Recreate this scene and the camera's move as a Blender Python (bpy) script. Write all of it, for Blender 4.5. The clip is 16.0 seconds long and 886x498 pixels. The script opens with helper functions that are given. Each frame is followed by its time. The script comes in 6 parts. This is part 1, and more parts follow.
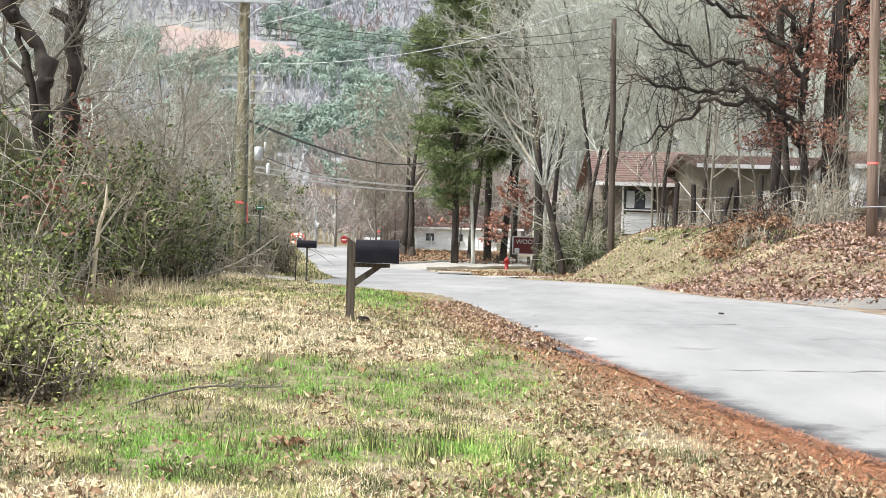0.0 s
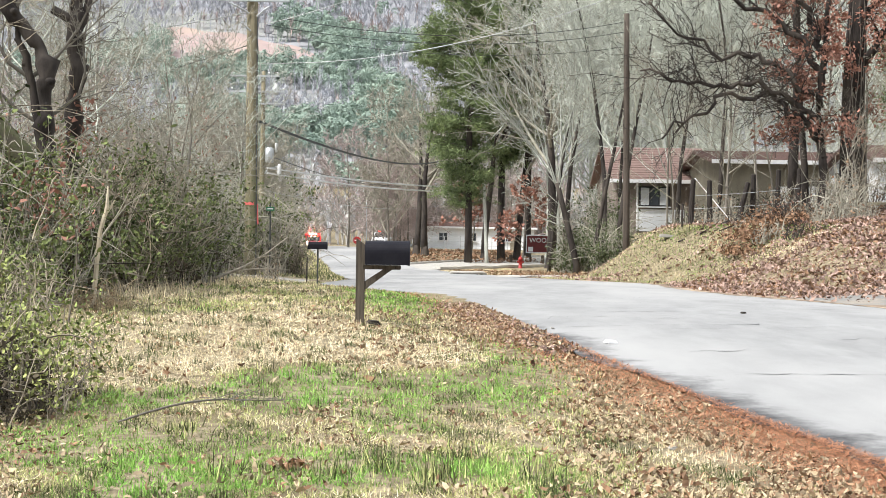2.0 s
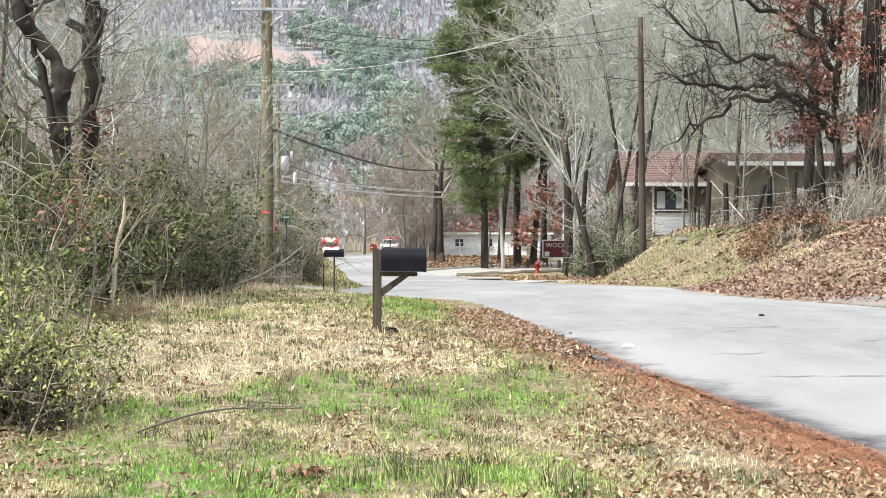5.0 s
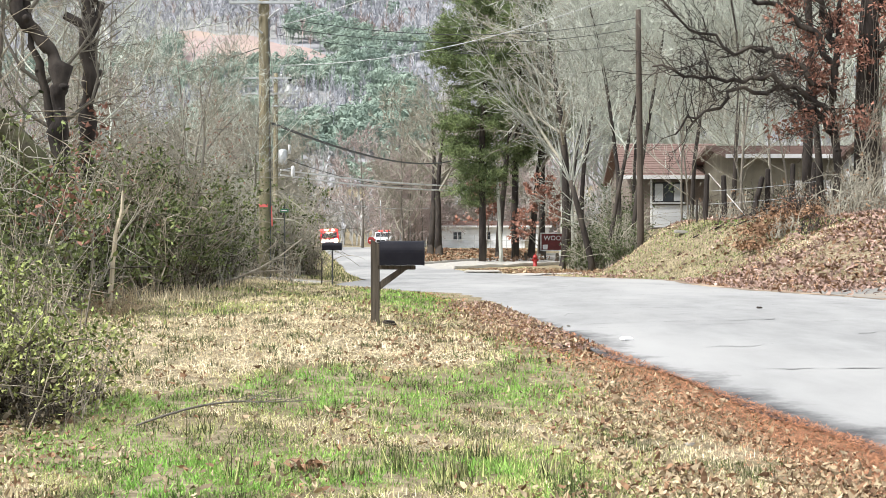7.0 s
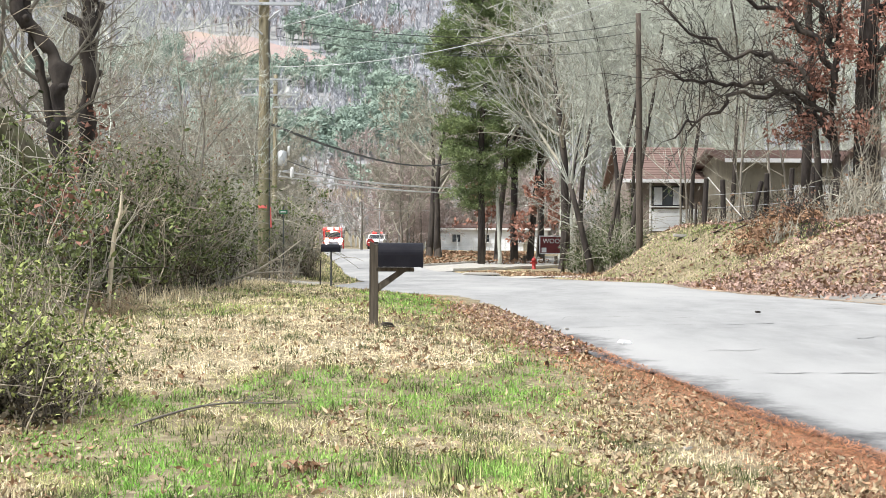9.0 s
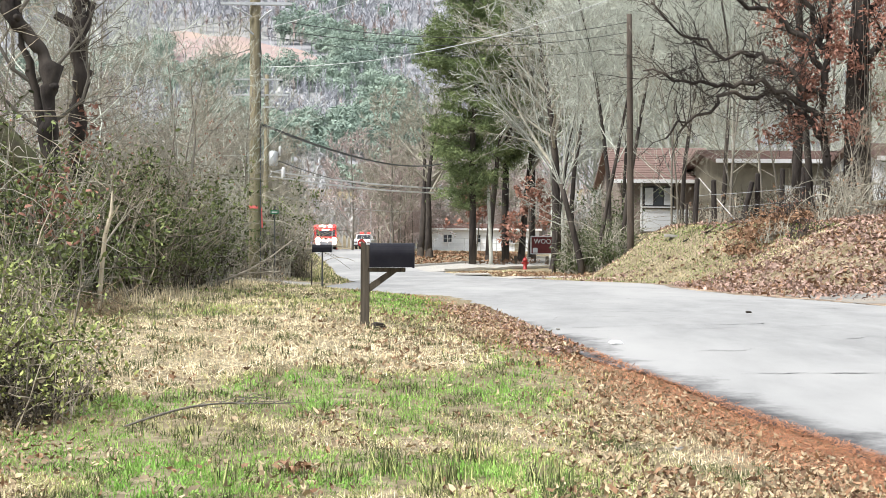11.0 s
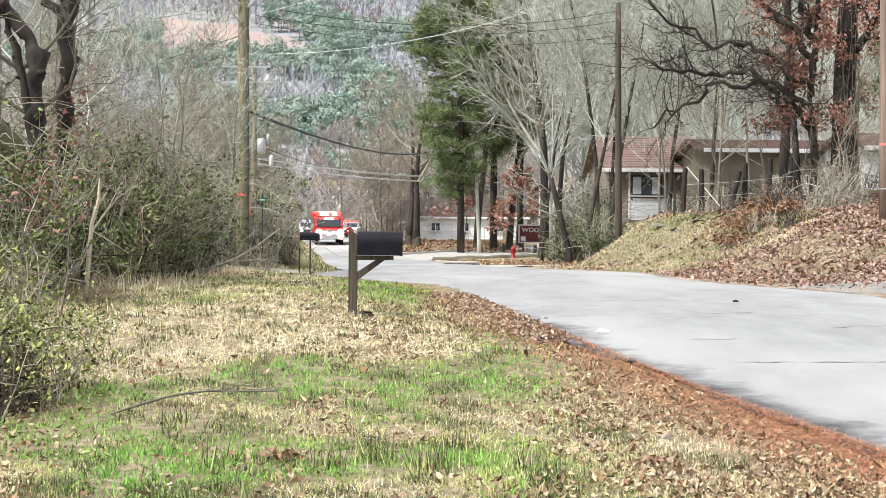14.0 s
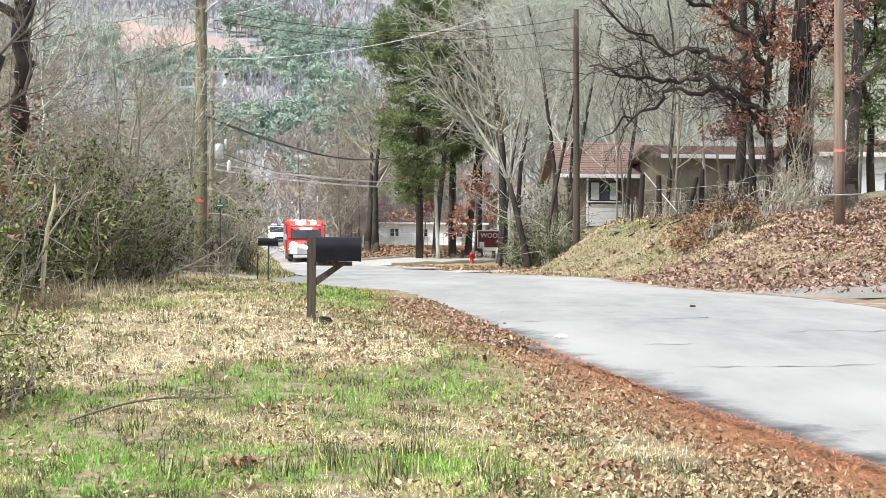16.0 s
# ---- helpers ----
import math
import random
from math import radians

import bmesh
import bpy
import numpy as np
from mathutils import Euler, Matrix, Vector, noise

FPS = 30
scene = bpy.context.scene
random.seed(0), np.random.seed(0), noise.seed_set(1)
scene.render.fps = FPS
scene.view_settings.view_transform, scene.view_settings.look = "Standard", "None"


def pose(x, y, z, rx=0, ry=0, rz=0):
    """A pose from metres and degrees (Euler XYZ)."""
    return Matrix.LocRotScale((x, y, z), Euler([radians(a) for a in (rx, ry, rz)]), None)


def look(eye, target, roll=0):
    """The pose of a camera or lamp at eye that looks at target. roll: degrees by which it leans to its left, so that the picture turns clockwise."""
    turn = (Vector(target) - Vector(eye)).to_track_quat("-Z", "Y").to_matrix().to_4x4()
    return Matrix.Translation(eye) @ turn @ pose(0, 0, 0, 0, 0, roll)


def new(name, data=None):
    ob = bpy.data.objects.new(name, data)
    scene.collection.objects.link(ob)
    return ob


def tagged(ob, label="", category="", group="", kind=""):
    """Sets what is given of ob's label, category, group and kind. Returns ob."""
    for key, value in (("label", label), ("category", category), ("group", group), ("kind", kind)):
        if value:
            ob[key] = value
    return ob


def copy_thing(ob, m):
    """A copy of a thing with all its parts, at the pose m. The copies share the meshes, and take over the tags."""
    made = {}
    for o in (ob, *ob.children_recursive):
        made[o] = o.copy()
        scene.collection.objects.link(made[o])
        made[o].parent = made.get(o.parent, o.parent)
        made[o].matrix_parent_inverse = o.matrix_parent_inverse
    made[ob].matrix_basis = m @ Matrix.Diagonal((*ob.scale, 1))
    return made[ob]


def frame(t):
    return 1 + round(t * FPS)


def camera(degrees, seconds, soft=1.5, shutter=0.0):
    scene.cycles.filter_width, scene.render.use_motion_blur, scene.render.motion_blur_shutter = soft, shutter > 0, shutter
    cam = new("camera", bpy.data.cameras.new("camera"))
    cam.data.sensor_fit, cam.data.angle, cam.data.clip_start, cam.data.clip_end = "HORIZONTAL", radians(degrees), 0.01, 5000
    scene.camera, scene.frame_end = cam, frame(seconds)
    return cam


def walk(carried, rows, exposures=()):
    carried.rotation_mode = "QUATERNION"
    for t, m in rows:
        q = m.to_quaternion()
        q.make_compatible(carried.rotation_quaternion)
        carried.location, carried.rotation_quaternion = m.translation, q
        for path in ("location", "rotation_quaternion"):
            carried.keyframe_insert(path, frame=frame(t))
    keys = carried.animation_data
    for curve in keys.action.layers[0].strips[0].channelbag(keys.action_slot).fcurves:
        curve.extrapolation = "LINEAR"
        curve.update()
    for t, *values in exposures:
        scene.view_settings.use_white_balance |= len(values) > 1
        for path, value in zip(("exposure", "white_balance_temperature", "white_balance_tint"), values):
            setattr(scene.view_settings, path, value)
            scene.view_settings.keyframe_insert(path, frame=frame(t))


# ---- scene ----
cam = camera(38.0, 16.0, soft=0.85)
PATH = [
    (0.0, pose(-0.024, -0.550, 1.186, 89.854, -1.466, -1.237)),
    (0.5, pose(-0.025, -0.550, 1.184, 89.972, -1.324, -1.295)),
    (1.0, pose(-0.026, -0.600, 1.188, 90.176, -1.165, -1.155)),
    (1.5, pose(-0.025, -0.600, 1.185, 90.174, -0.990, -0.907)),
    (1.8, pose(-0.025, -0.600, 1.185, 90.174, -0.990, -0.907)),
    (1.9, pose(0.000, 0.000, 1.200, 89.813, -0.848, -0.640)),
    (2.0, pose(0.000, 0.000, 1.200, 89.813, -0.848, -0.640)),
    (2.5, pose(0.000, 0.000, 1.200, 89.861, -0.706, -0.378)),
    (3.0, pose(0.000, 0.000, 1.200, 89.828, -0.644, -0.249)),
    (3.5, pose(0.000, 0.000, 1.200, 89.906, -0.488, -0.155)),
    (4.0, pose(0.000, 0.000, 1.200, 90.089, -0.347, -0.053)),
    (6.5, pose(0.000, 0.000, 1.200, 89.971, 0.101, 0.121)),
    (7.0, pose(0.000, 0.000, 1.200, 89.776, 0.003, 0.001)),
    (7.5, pose(0.000, 0.000, 1.200, 89.725, -0.115, -0.012)),
    (8.0, pose(0.000, 0.000, 1.200, 89.759, -0.169, -0.075)),
    (8.5, pose(0.000, 0.000, 1.200, 89.874, -0.310, -0.069)),
    (9.0, pose(0.000, 0.000, 1.200, 89.879, -0.355, -0.052)),
    (9.5, pose(0.000, 0.000, 1.200, 89.946, -0.393, -0.170)),
    (12.0, pose(0.000, 0.000, 1.200, 89.705, -0.327, -0.487)),
    (12.5, pose(0.000, 0.000, 1.200, 89.082, -0.329, -0.206)),
    (13.0, pose(0.000, 0.000, 1.200, 89.309, -0.384, -0.267)),
    (13.5, pose(0.000, 0.000, 1.200, 89.288, -0.482, -0.504)),
    (14.0, pose(0.000, 0.000, 1.200, 89.379, -0.523, -0.972)),
    (14.5, pose(0.000, 0.000, 1.200, 89.303, -0.629, -1.655)),
    (15.0, pose(0.000, 0.000, 1.200, 89.434, -0.659, -2.107)),
    (15.5, pose(0.000, 0.000, 1.200, 89.555, -0.599, -2.501)),
    (16.0, pose(0.000, 0.000, 1.200, 89.643, -0.494, -2.807)),
]
walk(cam, PATH)

# ---- light: a bright overcast winter day ----
world = bpy.data.worlds.new("world")
scene.world = world
world.use_nodes = True
wn = world.node_tree
sky = wn.nodes.new("ShaderNodeTexSky")
sky.sky_type = "NISHITA"
sky.sun_disc = False
sky.sun_elevation, sky.sun_rotation = radians(52), radians(240)
sky.air_density, sky.dust_density, sky.ozone_density = 1.0, 4.0, 1.0
cloud = wn.nodes.new("ShaderNodeMix")
cloud.data_type = "RGBA"
cloud.inputs[0].default_value = 0.75
cloud.inputs[7].default_value = (8.2, 8.6, 9.2, 1)
wn.links.new(sky.outputs[0], cloud.inputs[6])
wn.links.new(cloud.outputs[2], wn.nodes["Background"].inputs[0])
wn.nodes["Background"].inputs[1].default_value = 0.072
sun_data = bpy.data.lights.new("sun", "SUN")
sun_data.energy, sun_data.angle, sun_data.color = 3.4, radians(8), (1, 0.98, 0.95)
sun = new("sun", sun_data)
sun.matrix_world = look((-26, -16, 40), (0, 0, 0))
scene.view_settings.exposure = 0.98


# ---- materials ----
def mat(name, a, b=None, rough=0.85, scale=8.0, detail=5.0, bump=0.0, fine=0.0, island=0.0, rnd=0.0, metal=0.0, stretch=(1, 1, 1), c=None, cscale=1.0, spec=0.3):
    """a and b mix by noise; c comes in by a larger noise; island and rnd vary the value by piece or by object."""
    m = bpy.data.materials.new(name)
    m.use_nodes = True
    nt = m.node_tree
    bs = nt.nodes["Principled BSDF"]
    bs.inputs["Roughness"].default_value = rough
    bs.inputs["Metallic"].default_value = metal
    bs.inputs["Specular IOR Level"].default_value = spec
    co = nt.nodes.new("ShaderNodeTexCoord")
    mp = nt.nodes.new("ShaderNodeMapping")
    mp.inputs["Scale"].default_value = stretch
    nt.links.new(co.outputs["Object"], mp.inputs[0])

    def noise_node(s, d=detail):
        n = nt.nodes.new("ShaderNodeTexNoise")
        n.inputs["Scale"].default_value, n.inputs["Detail"].default_value = s, d
        n.inputs["Roughness"].default_value = 0.65
        nt.links.new(mp.outputs[0], n.inputs[0])
        return n

    def mix(fac, x, y):
        n = nt.nodes.new("ShaderNodeMix")
        n.data_type = "RGBA"
        for i, v in ((0, fac), (6, x), (7, y)):
            if hasattr(v, "is_linked"):
                nt.links.new(v, n.inputs[i])
            elif i == 0:
                n.inputs[0].default_value = v
            else:
                n.inputs[i].default_value = (*v, 1)
        return n.outputs[2]

    def ramp(src, lo, hi):
        n = nt.nodes.new("ShaderNodeMapRange")
        n.inputs[1].default_value, n.inputs[2].default_value = lo, hi
        nt.links.new(src, n.inputs[0])
        return n.outputs[0]

    b = b or tuple(v * 0.7 for v in a)
    n1 = noise_node(scale)
    col = mix(ramp(n1.outputs[0], 0.32, 0.68), a, b)
    if c:
        col = mix(ramp(noise_node(cscale, 3).outputs[0], 0.45, 0.62), col, c)
    for amount, node, out in ((island, "ShaderNodeNewGeometry", "Random Per Island"), (rnd, "ShaderNodeObjectInfo", "Random")):
        if amount:
            g = nt.nodes.new(node)
            hs = nt.nodes.new("ShaderNodeHueSaturation")
            nt.links.new(ramp(g.outputs[out], -0.0, 1.0), hs.inputs["Value"])
            r = hs.inputs["Value"].links[0].from_node
            r.inputs[3].default_value, r.inputs[4].default_value = 1 - amount, 1 + amount
            nt.links.new(col, hs.inputs["Color"])
            col = hs.outputs[0]
    nt.links.new(col, bs.inputs["Base Color"])
    if bump:
        bp = nt.nodes.new("ShaderNodeBump")
        bp.inputs["Strength"].default_value = bump
        bp.inputs["Distance"].default_value = 0.02
        nt.links.new(noise_node(fine or scale * 3).outputs[0], bp.inputs["Height"])
        nt.links.new(bp.outputs[0], bs.inputs["Normal"])
    return m


def glow(name, color, strength):
    m = bpy.data.materials.new(name)
    m.use_nodes = True
    bs = m.node_tree.nodes["Principled BSDF"]
    bs.inputs["Base Color"].default_value = (*color, 1)
    bs.inputs["Emission Color"].default_value = (*color, 1)
    bs.inputs["Emission Strength"].default_value = strength
    return m


def glass_mat(name, color=(0.03, 0.035, 0.04)):
    m = bpy.data.materials.new(name)
    m.use_nodes = True
    bs = m.node_tree.nodes["Principled BSDF"]
    bs.inputs["Base Color"].default_value = (*color, 1)
    bs.inputs["Roughness"].default_value = 0.06
    return m


SOIL = mat("soil", (0.40, 0.335, 0.22), (0.11, 0.088, 0.052), 0.95, 11, bump=0.8, fine=60, c=(0.17, 0.14, 0.08), cscale=1.3)
# ridge floor, with distance haze put into its pale bluish colour
HILL_HAZED = mat("hazed_hill_floor", (0.33, 0.33, 0.355), (0.20, 0.205, 0.225), 1, 0.12, c=(0.29, 0.29, 0.28), cscale=0.012)
ASPHALT = mat("old_asphalt", (0.295, 0.297, 0.295), (0.225, 0.227, 0.226), 0.9, 2.2, bump=0.3, fine=160, c=(0.335, 0.335, 0.33), cscale=0.25, stretch=(1, 0.35, 1))


def stain_edge(m):
    """Tar-dark, oily staining along the worn left edge of the road, by the mesh's own distance to that edge."""
    nt = m.node_tree
    bs = nt.nodes["Principled BSDF"]
    src = bs.inputs["Base Color"].links[0].from_socket
    at = nt.nodes.new("ShaderNodeAttribute")
    at.attribute_name = "edge"
    n = nt.nodes.new("ShaderNodeTexNoise")
    n.inputs["Scale"].default_value, n.inputs["Detail"].default_value = 0.9, 8
    n.inputs["Roughness"].default_value = 0.7
    co = nt.nodes.new("ShaderNodeTexCoord")
    nt.links.new(co.outputs["Object"], n.inputs[0])
    sub = nt.nodes.new("ShaderNodeMath")
    sub.operation = "MULTIPLY_ADD"
    sub.inputs[1].default_value, sub.inputs[2].default_value = 1.7, -0.58
    nt.links.new(n.outputs[0], sub.inputs[0])
    d = nt.nodes.new("ShaderNodeMath")
    d.operation = "SUBTRACT"
    nt.links.new(sub.outputs[0], d.inputs[0])
    nt.links.new(at.outputs["Fac"], d.inputs[1])
    r = nt.nodes.new("ShaderNodeMapRange")
    r.inputs[1].default_value, r.inputs[2].default_value = -0.14, 0.24
    nt.links.new(d.outputs[0], r.inputs[0])
    mx = nt.nodes.new("ShaderNodeMix")
    mx.data_type = "RGBA"
    mx.inputs[7].default_value = (0.06, 0.06, 0.063, 1)
    nt.links.new(r.outputs[0], mx.inputs[0])
    nt.links.new(src, mx.inputs[6])
    nt.links.new(mx.outputs[2], bs.inputs["Base Color"])


stain_edge(ASPHALT)
DRIVE = mat("driveway_asphalt", (0.24, 0.235, 0.22), (0.17, 0.165, 0.155), 0.9, 5, bump=0.4, fine=90, c=(0.28, 0.25, 0.21), cscale=0.8)
CRACK = mat("crack_filler", (0.09, 0.09, 0.095), (0.15, 0.15, 0.15), 0.9, 9)
DIRT = mat("red_dirt", (0.25, 0.19, 0.14), (0.16, 0.12, 0.085), 0.95, 5, bump=0.5, fine=50, c=(0.42, 0.33, 0.24), cscale=1.2)
CONCRETE = mat("concrete", (0.42, 0.405, 0.37), (0.32, 0.305, 0.28), 0.9, 3, bump=0.2, fine=60)
CLAY = mat("bare_clay", (0.36, 0.27, 0.255), (0.26, 0.205, 0.195), 0.95, 0.08, c=(0.36, 0.28, 0.23), cscale=0.03)
STRAW = mat("straw_blades", (0.82, 0.71, 0.50), (0.58, 0.49, 0.31), 0.8, 3, island=0.5)
GREEN = mat("green_blades", (0.15, 0.34, 0.05), (0.29, 0.42, 0.11), 0.7, 3, island=0.5)
OLIVE = mat("olive_blades", (0.36, 0.39, 0.15), (0.53, 0.51, 0.24), 0.8, 3, island=0.5)
DARK_BLADES = mat("dark_blades", (0.06, 0.08, 0.028), (0.13, 0.145, 0.055), 0.8, 3, island=0.5)
LITTER = mat("dry_leaves", (0.30, 0.185, 0.11), (0.16, 0.09, 0.055), 0.8, 7, island=0.5)
LITTER_PALE = mat("pale_dry_leaves", (0.47, 0.38, 0.25), (0.27, 0.20, 0.125), 0.8, 7, island=0.45)
LITTER_MAUVE = mat("mauve_dry_leaves", (0.46, 0.335, 0.28), (0.22, 0.14, 0.115), 0.8, 7, island=0.5)
NEEDLES = mat("pine_straw", (0.47, 0.22, 0.115), (0.27, 0.125, 0.07), 0.85, 5, island=0.4)
BARK = mat("grey_bark", (0.21, 0.19, 0.16), (0.12, 0.105, 0.09), 0.95, 9, bump=0.8, fine=25, stretch=(1, 1, 0.25), c=(0.19, 0.18, 0.15), cscale=1.0)
BARK_DARK = mat("dark_bark", (0.05, 0.042, 0.037), (0.018, 0.015, 0.014), 0.95, 9, bump=0.8, fine=25, stretch=(1, 1, 0.25), c=(0.085, 0.072, 0.06), cscale=1.0)
BARK_SILVER = mat("silvery_bark", (0.42, 0.43, 0.38), (0.22, 0.225, 0.195), 0.9, 6, bump=0.4, fine=20, stretch=(1, 1, 0.3), island=0.25)
BARK_PALE = mat("pale_bark", (0.60, 0.615, 0.555), (0.38, 0.39, 0.345), 0.9, 6, bump=0.4, fine=20, stretch=(1, 1, 0.3), island=0.2)
TWIG = mat("twigs", (0.38, 0.36, 0.295), (0.22, 0.205, 0.165), 0.9, 4, island=0.3)
TWIG_PALE = mat("pale_twigs", (0.58, 0.61, 0.54), (0.36, 0.38, 0.33), 0.9, 4, island=0.3)
MOSS = mat("mossy_bark", (0.11, 0.12, 0.055), (0.09, 0.075, 0.06), 0.95, 6, bump=0.8, fine=30)
CANE = mat("canes", (0.46, 0.405, 0.315), (0.09, 0.076, 0.056), 0.9, 4, island=0.55)
SHRUB_LEAF = mat("shrub_leaves", (0.028, 0.046, 0.014), (0.20, 0.235, 0.085), 0.75, 1.5, island=0.65)
VINE_LEAF = mat("vine_leaves", (0.09, 0.135, 0.03), (0.34, 0.36, 0.13), 0.7, 2, island=0.65)
# dark leaf colour that stands for the shade deep in the bushes
SHADE_TANGLE = mat("shade_leaves", (0.10, 0.082, 0.052), (0.045, 0.037, 0.025), 0.9, 5, island=0.5)
EVERGREEN = mat("evergreen_leaves", (0.055, 0.075, 0.03), (0.11, 0.13, 0.06), 0.7, 2, island=0.5)
RUSSET = mat("russet_leaves", (0.36, 0.185, 0.135), (0.20, 0.10, 0.075), 0.8, 2, island=0.4)
PINE = mat("pine_needles", (0.24, 0.30, 0.13), (0.075, 0.105, 0.046), 0.8, 1.2, island=0.45)
# needle colour lightened and blued to carry the haze of distance
PINE_HAZED = mat("hazed_pine_needles", (0.31, 0.385, 0.31), (0.19, 0.255, 0.215), 0.9, 0.05, island=0.2)
# bare-wood grey with a bluish haze mixed into the colour
WOOD_HAZED = mat("hazed_bare_wood", (0.50, 0.51, 0.54), (0.33, 0.34, 0.37), 0.95, 0.03, island=0.3)
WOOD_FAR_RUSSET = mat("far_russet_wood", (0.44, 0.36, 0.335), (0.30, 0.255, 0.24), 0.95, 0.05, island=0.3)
# valley wood, its colour lightened for a thinner haze
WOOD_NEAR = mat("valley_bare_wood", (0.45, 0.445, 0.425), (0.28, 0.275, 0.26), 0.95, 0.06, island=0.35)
POLE_WOOD = mat("weathered_pole", (0.33, 0.29, 0.19), (0.12, 0.105, 0.07), 0.9, 6, bump=0.6, fine=20, stretch=(3, 3, 0.12), c=(0.20, 0.19, 0.11), cscale=0.8)
POLE_BROWN = mat("brown_pole", (0.29, 0.215, 0.17), (0.13, 0.095, 0.075), 0.9, 6, bump=0.5, fine=20, stretch=(3, 3, 0.12))
POST_WOOD = mat("grey_post_wood", (0.125, 0.105, 0.08), (0.05, 0.042, 0.033), 0.9, 8, bump=0.7, fine=30, stretch=(4, 4, 0.2))
METAL_GREY = mat("galvanised", (0.50, 0.52, 0.54), (0.40, 0.42, 0.43), 0.5, 6, metal=0.5)
PORCELAIN = mat("porcelain", (0.65, 0.66, 0.66), rough=0.3)
BLACK_PAINT = mat("black_enamel", (0.008, 0.008, 0.012), (0.014, 0.014, 0.018), 0.45, 6, bump=0.05, fine=40, spec=0.12)
WIRE_DARK = mat("black_cable", (0.07, 0.075, 0.075), rough=0.6)
WIRE_PALE = mat("aluminium_wire", (0.42, 0.44, 0.43), rough=0.5, metal=0.2)


# ---- mesh tools ----
class Sheaf:
    """Collects vertices and faces for one mesh."""

    def __init__(self):
        self.v, self.f = [], []

    def add(self, verts, faces):
        k = len(self.v)
        self.v.extend(tuple(p) for p in verts)
        self.f.extend(tuple(i + k for i in f) for f in faces)

    def tube(self, p, q, r0, r1, n=5, caps=False):
        p, q = Vector(p), Vector(q)
        d = q - p
        if d.length < 1e-6:
            return
        a = d.normalized().orthogonal().normalized()
        b = d.normalized().cross(a)
        ring = [(math.cos(2 * math.pi * i / n) * a + math.sin(2 * math.pi * i / n) * b) for i in range(n)]
        vs = [p + w * r0 for w in ring] + [q + w * r1 for w in ring]
        fs = [(i, (i + 1) % n, n + (i + 1) % n, n + i) for i in range(n)]
        if caps:
            fs += [tuple(range(n - 1, -1, -1)), tuple(range(n, 2 * n))]
        self.add(vs, fs)

    def path(self, pts, radii, n=6, caps=True):
        """A tube along points with shared rings."""
        pts = [Vector(p) for p in pts]
        k0, ref = len(self.v), None
        for i, p in enumerate(pts):
            d = (pts[min(i + 1, len(pts) - 1)] - pts[max(i - 1, 0)]).normalized()
            ref = d.orthogonal().normalized() if ref is None else (ref - d * ref.dot(d)).normalized()
            b = d.cross(ref)
            self.v.extend(tuple(p + (math.cos(2 * math.pi * j / n) * ref + math.sin(2 * math.pi * j / n) * b) * radii[i]) for j in range(n))
        for i in range(len(pts) - 1):
            o = k0 + i * n
            self.f.extend((o + j, o + (j + 1) % n, o + n + (j + 1) % n, o + n + j) for j in range(n))
        if caps:
            self.f.append(tuple(k0 + j for j in range(n - 1, -1, -1)))
            self.f.append(tuple(k0 + (len(pts) - 1) * n + j for j in range(n)))

    def box(self, c, s, m=None, bevel=0.0):
        """A box with chamfered edges."""
        bm = bmesh.new()
        bmesh.ops.create_cube(bm, size=1)
        bmesh.ops.scale(bm, vec=s, verts=bm.verts)
        if bevel:
            bmesh.ops.bevel(bm, geom=bm.edges[:], offset=bevel, segments=2, affect="EDGES")
        t = Matrix.Translation(c) @ (m or Matrix())
        bm.verts.ensure_lookup_table()
        self.add([t @ v.co for v in bm.verts], [[v.index for v in f.verts] for f in bm.faces])
        bm.free()

    def prism(self, outline, y0, y1, axis="y"):
        """An outline in two axes, drawn out along the third."""
        n = len(outline)
        put = {"y": lambda a, b, t: (a, t, b), "x": lambda a, b, t: (t, a, b), "z": lambda a, b, t: (a, b, t)}[axis]
        vs = [put(a, b, y0) for a, b in outline] + [put(a, b, y1) for a, b in outline]
        self.add(vs, [(i, (i + 1) % n, n + (i + 1) % n, n + i) for i in range(n)] + [tuple(range(n - 1, -1, -1)), tuple(range(n, 2 * n))])

    def mesh(self, name, smooth=False):
        me = bpy.data.meshes.new(name)
        me.from_pydata(self.v, [], self.f)
        if smooth:
            me.polygons.foreach_set("use_smooth", [True] * len(me.polygons))
        me.update()
        return me


def part(name, sheaf, material, parent, label="", smooth=False):
    ob = new(name, sheaf.mesh(name, smooth))
    ob.data.materials.append(material)
    ob.parent = parent
    if label:
        tagged(ob, label)
    return ob


def thing(name, place, label, category, group="", turn=0.0):
    ob = new(name)
    ob.matrix_basis = pose(*place, 0, 0, turn)
    return tagged(ob, label, category, group)


def solid(name, sheaf, material, label, category="", kind="", place=None, smooth=False, group=""):
    ob = new(name, sheaf.mesh(name, smooth))
    ob.data.materials.append(material)
    if place:
        ob.matrix_basis = pose(*place)
    return tagged(ob, label, category, group, kind)


# ---- the lie of the land ----
ROAD_X = ((-40, 12.6), (5, 5.88), (15, 4.36), (20, 3.6), (40, 0.75), (60, -1.4), (79, -3.1), (111, -7.0), (165, -13.1), (260, -24))
ROAD_Z = ((-40, 0.0), (5, 0.02), (9, 0.03), (15, 0.17), (20, 0.2), (40, 0.05), (60, -0.12), (79, -0.18), (111, 0.58), (125, 0.78), (165, 0.7), (260, -1.5))
HALF = 3.05
# the paved edge bulges and then flares into a driveway mouth on the mailbox side
EDGE_OFF = ((14, 0), (18, 0.2), (22, 0.45), (26.5, 0.65), (28, 0.45), (30, 0), (33, -0.65), (35, -1.2), (37, -1.1), (40, -0.5), (43, 0))


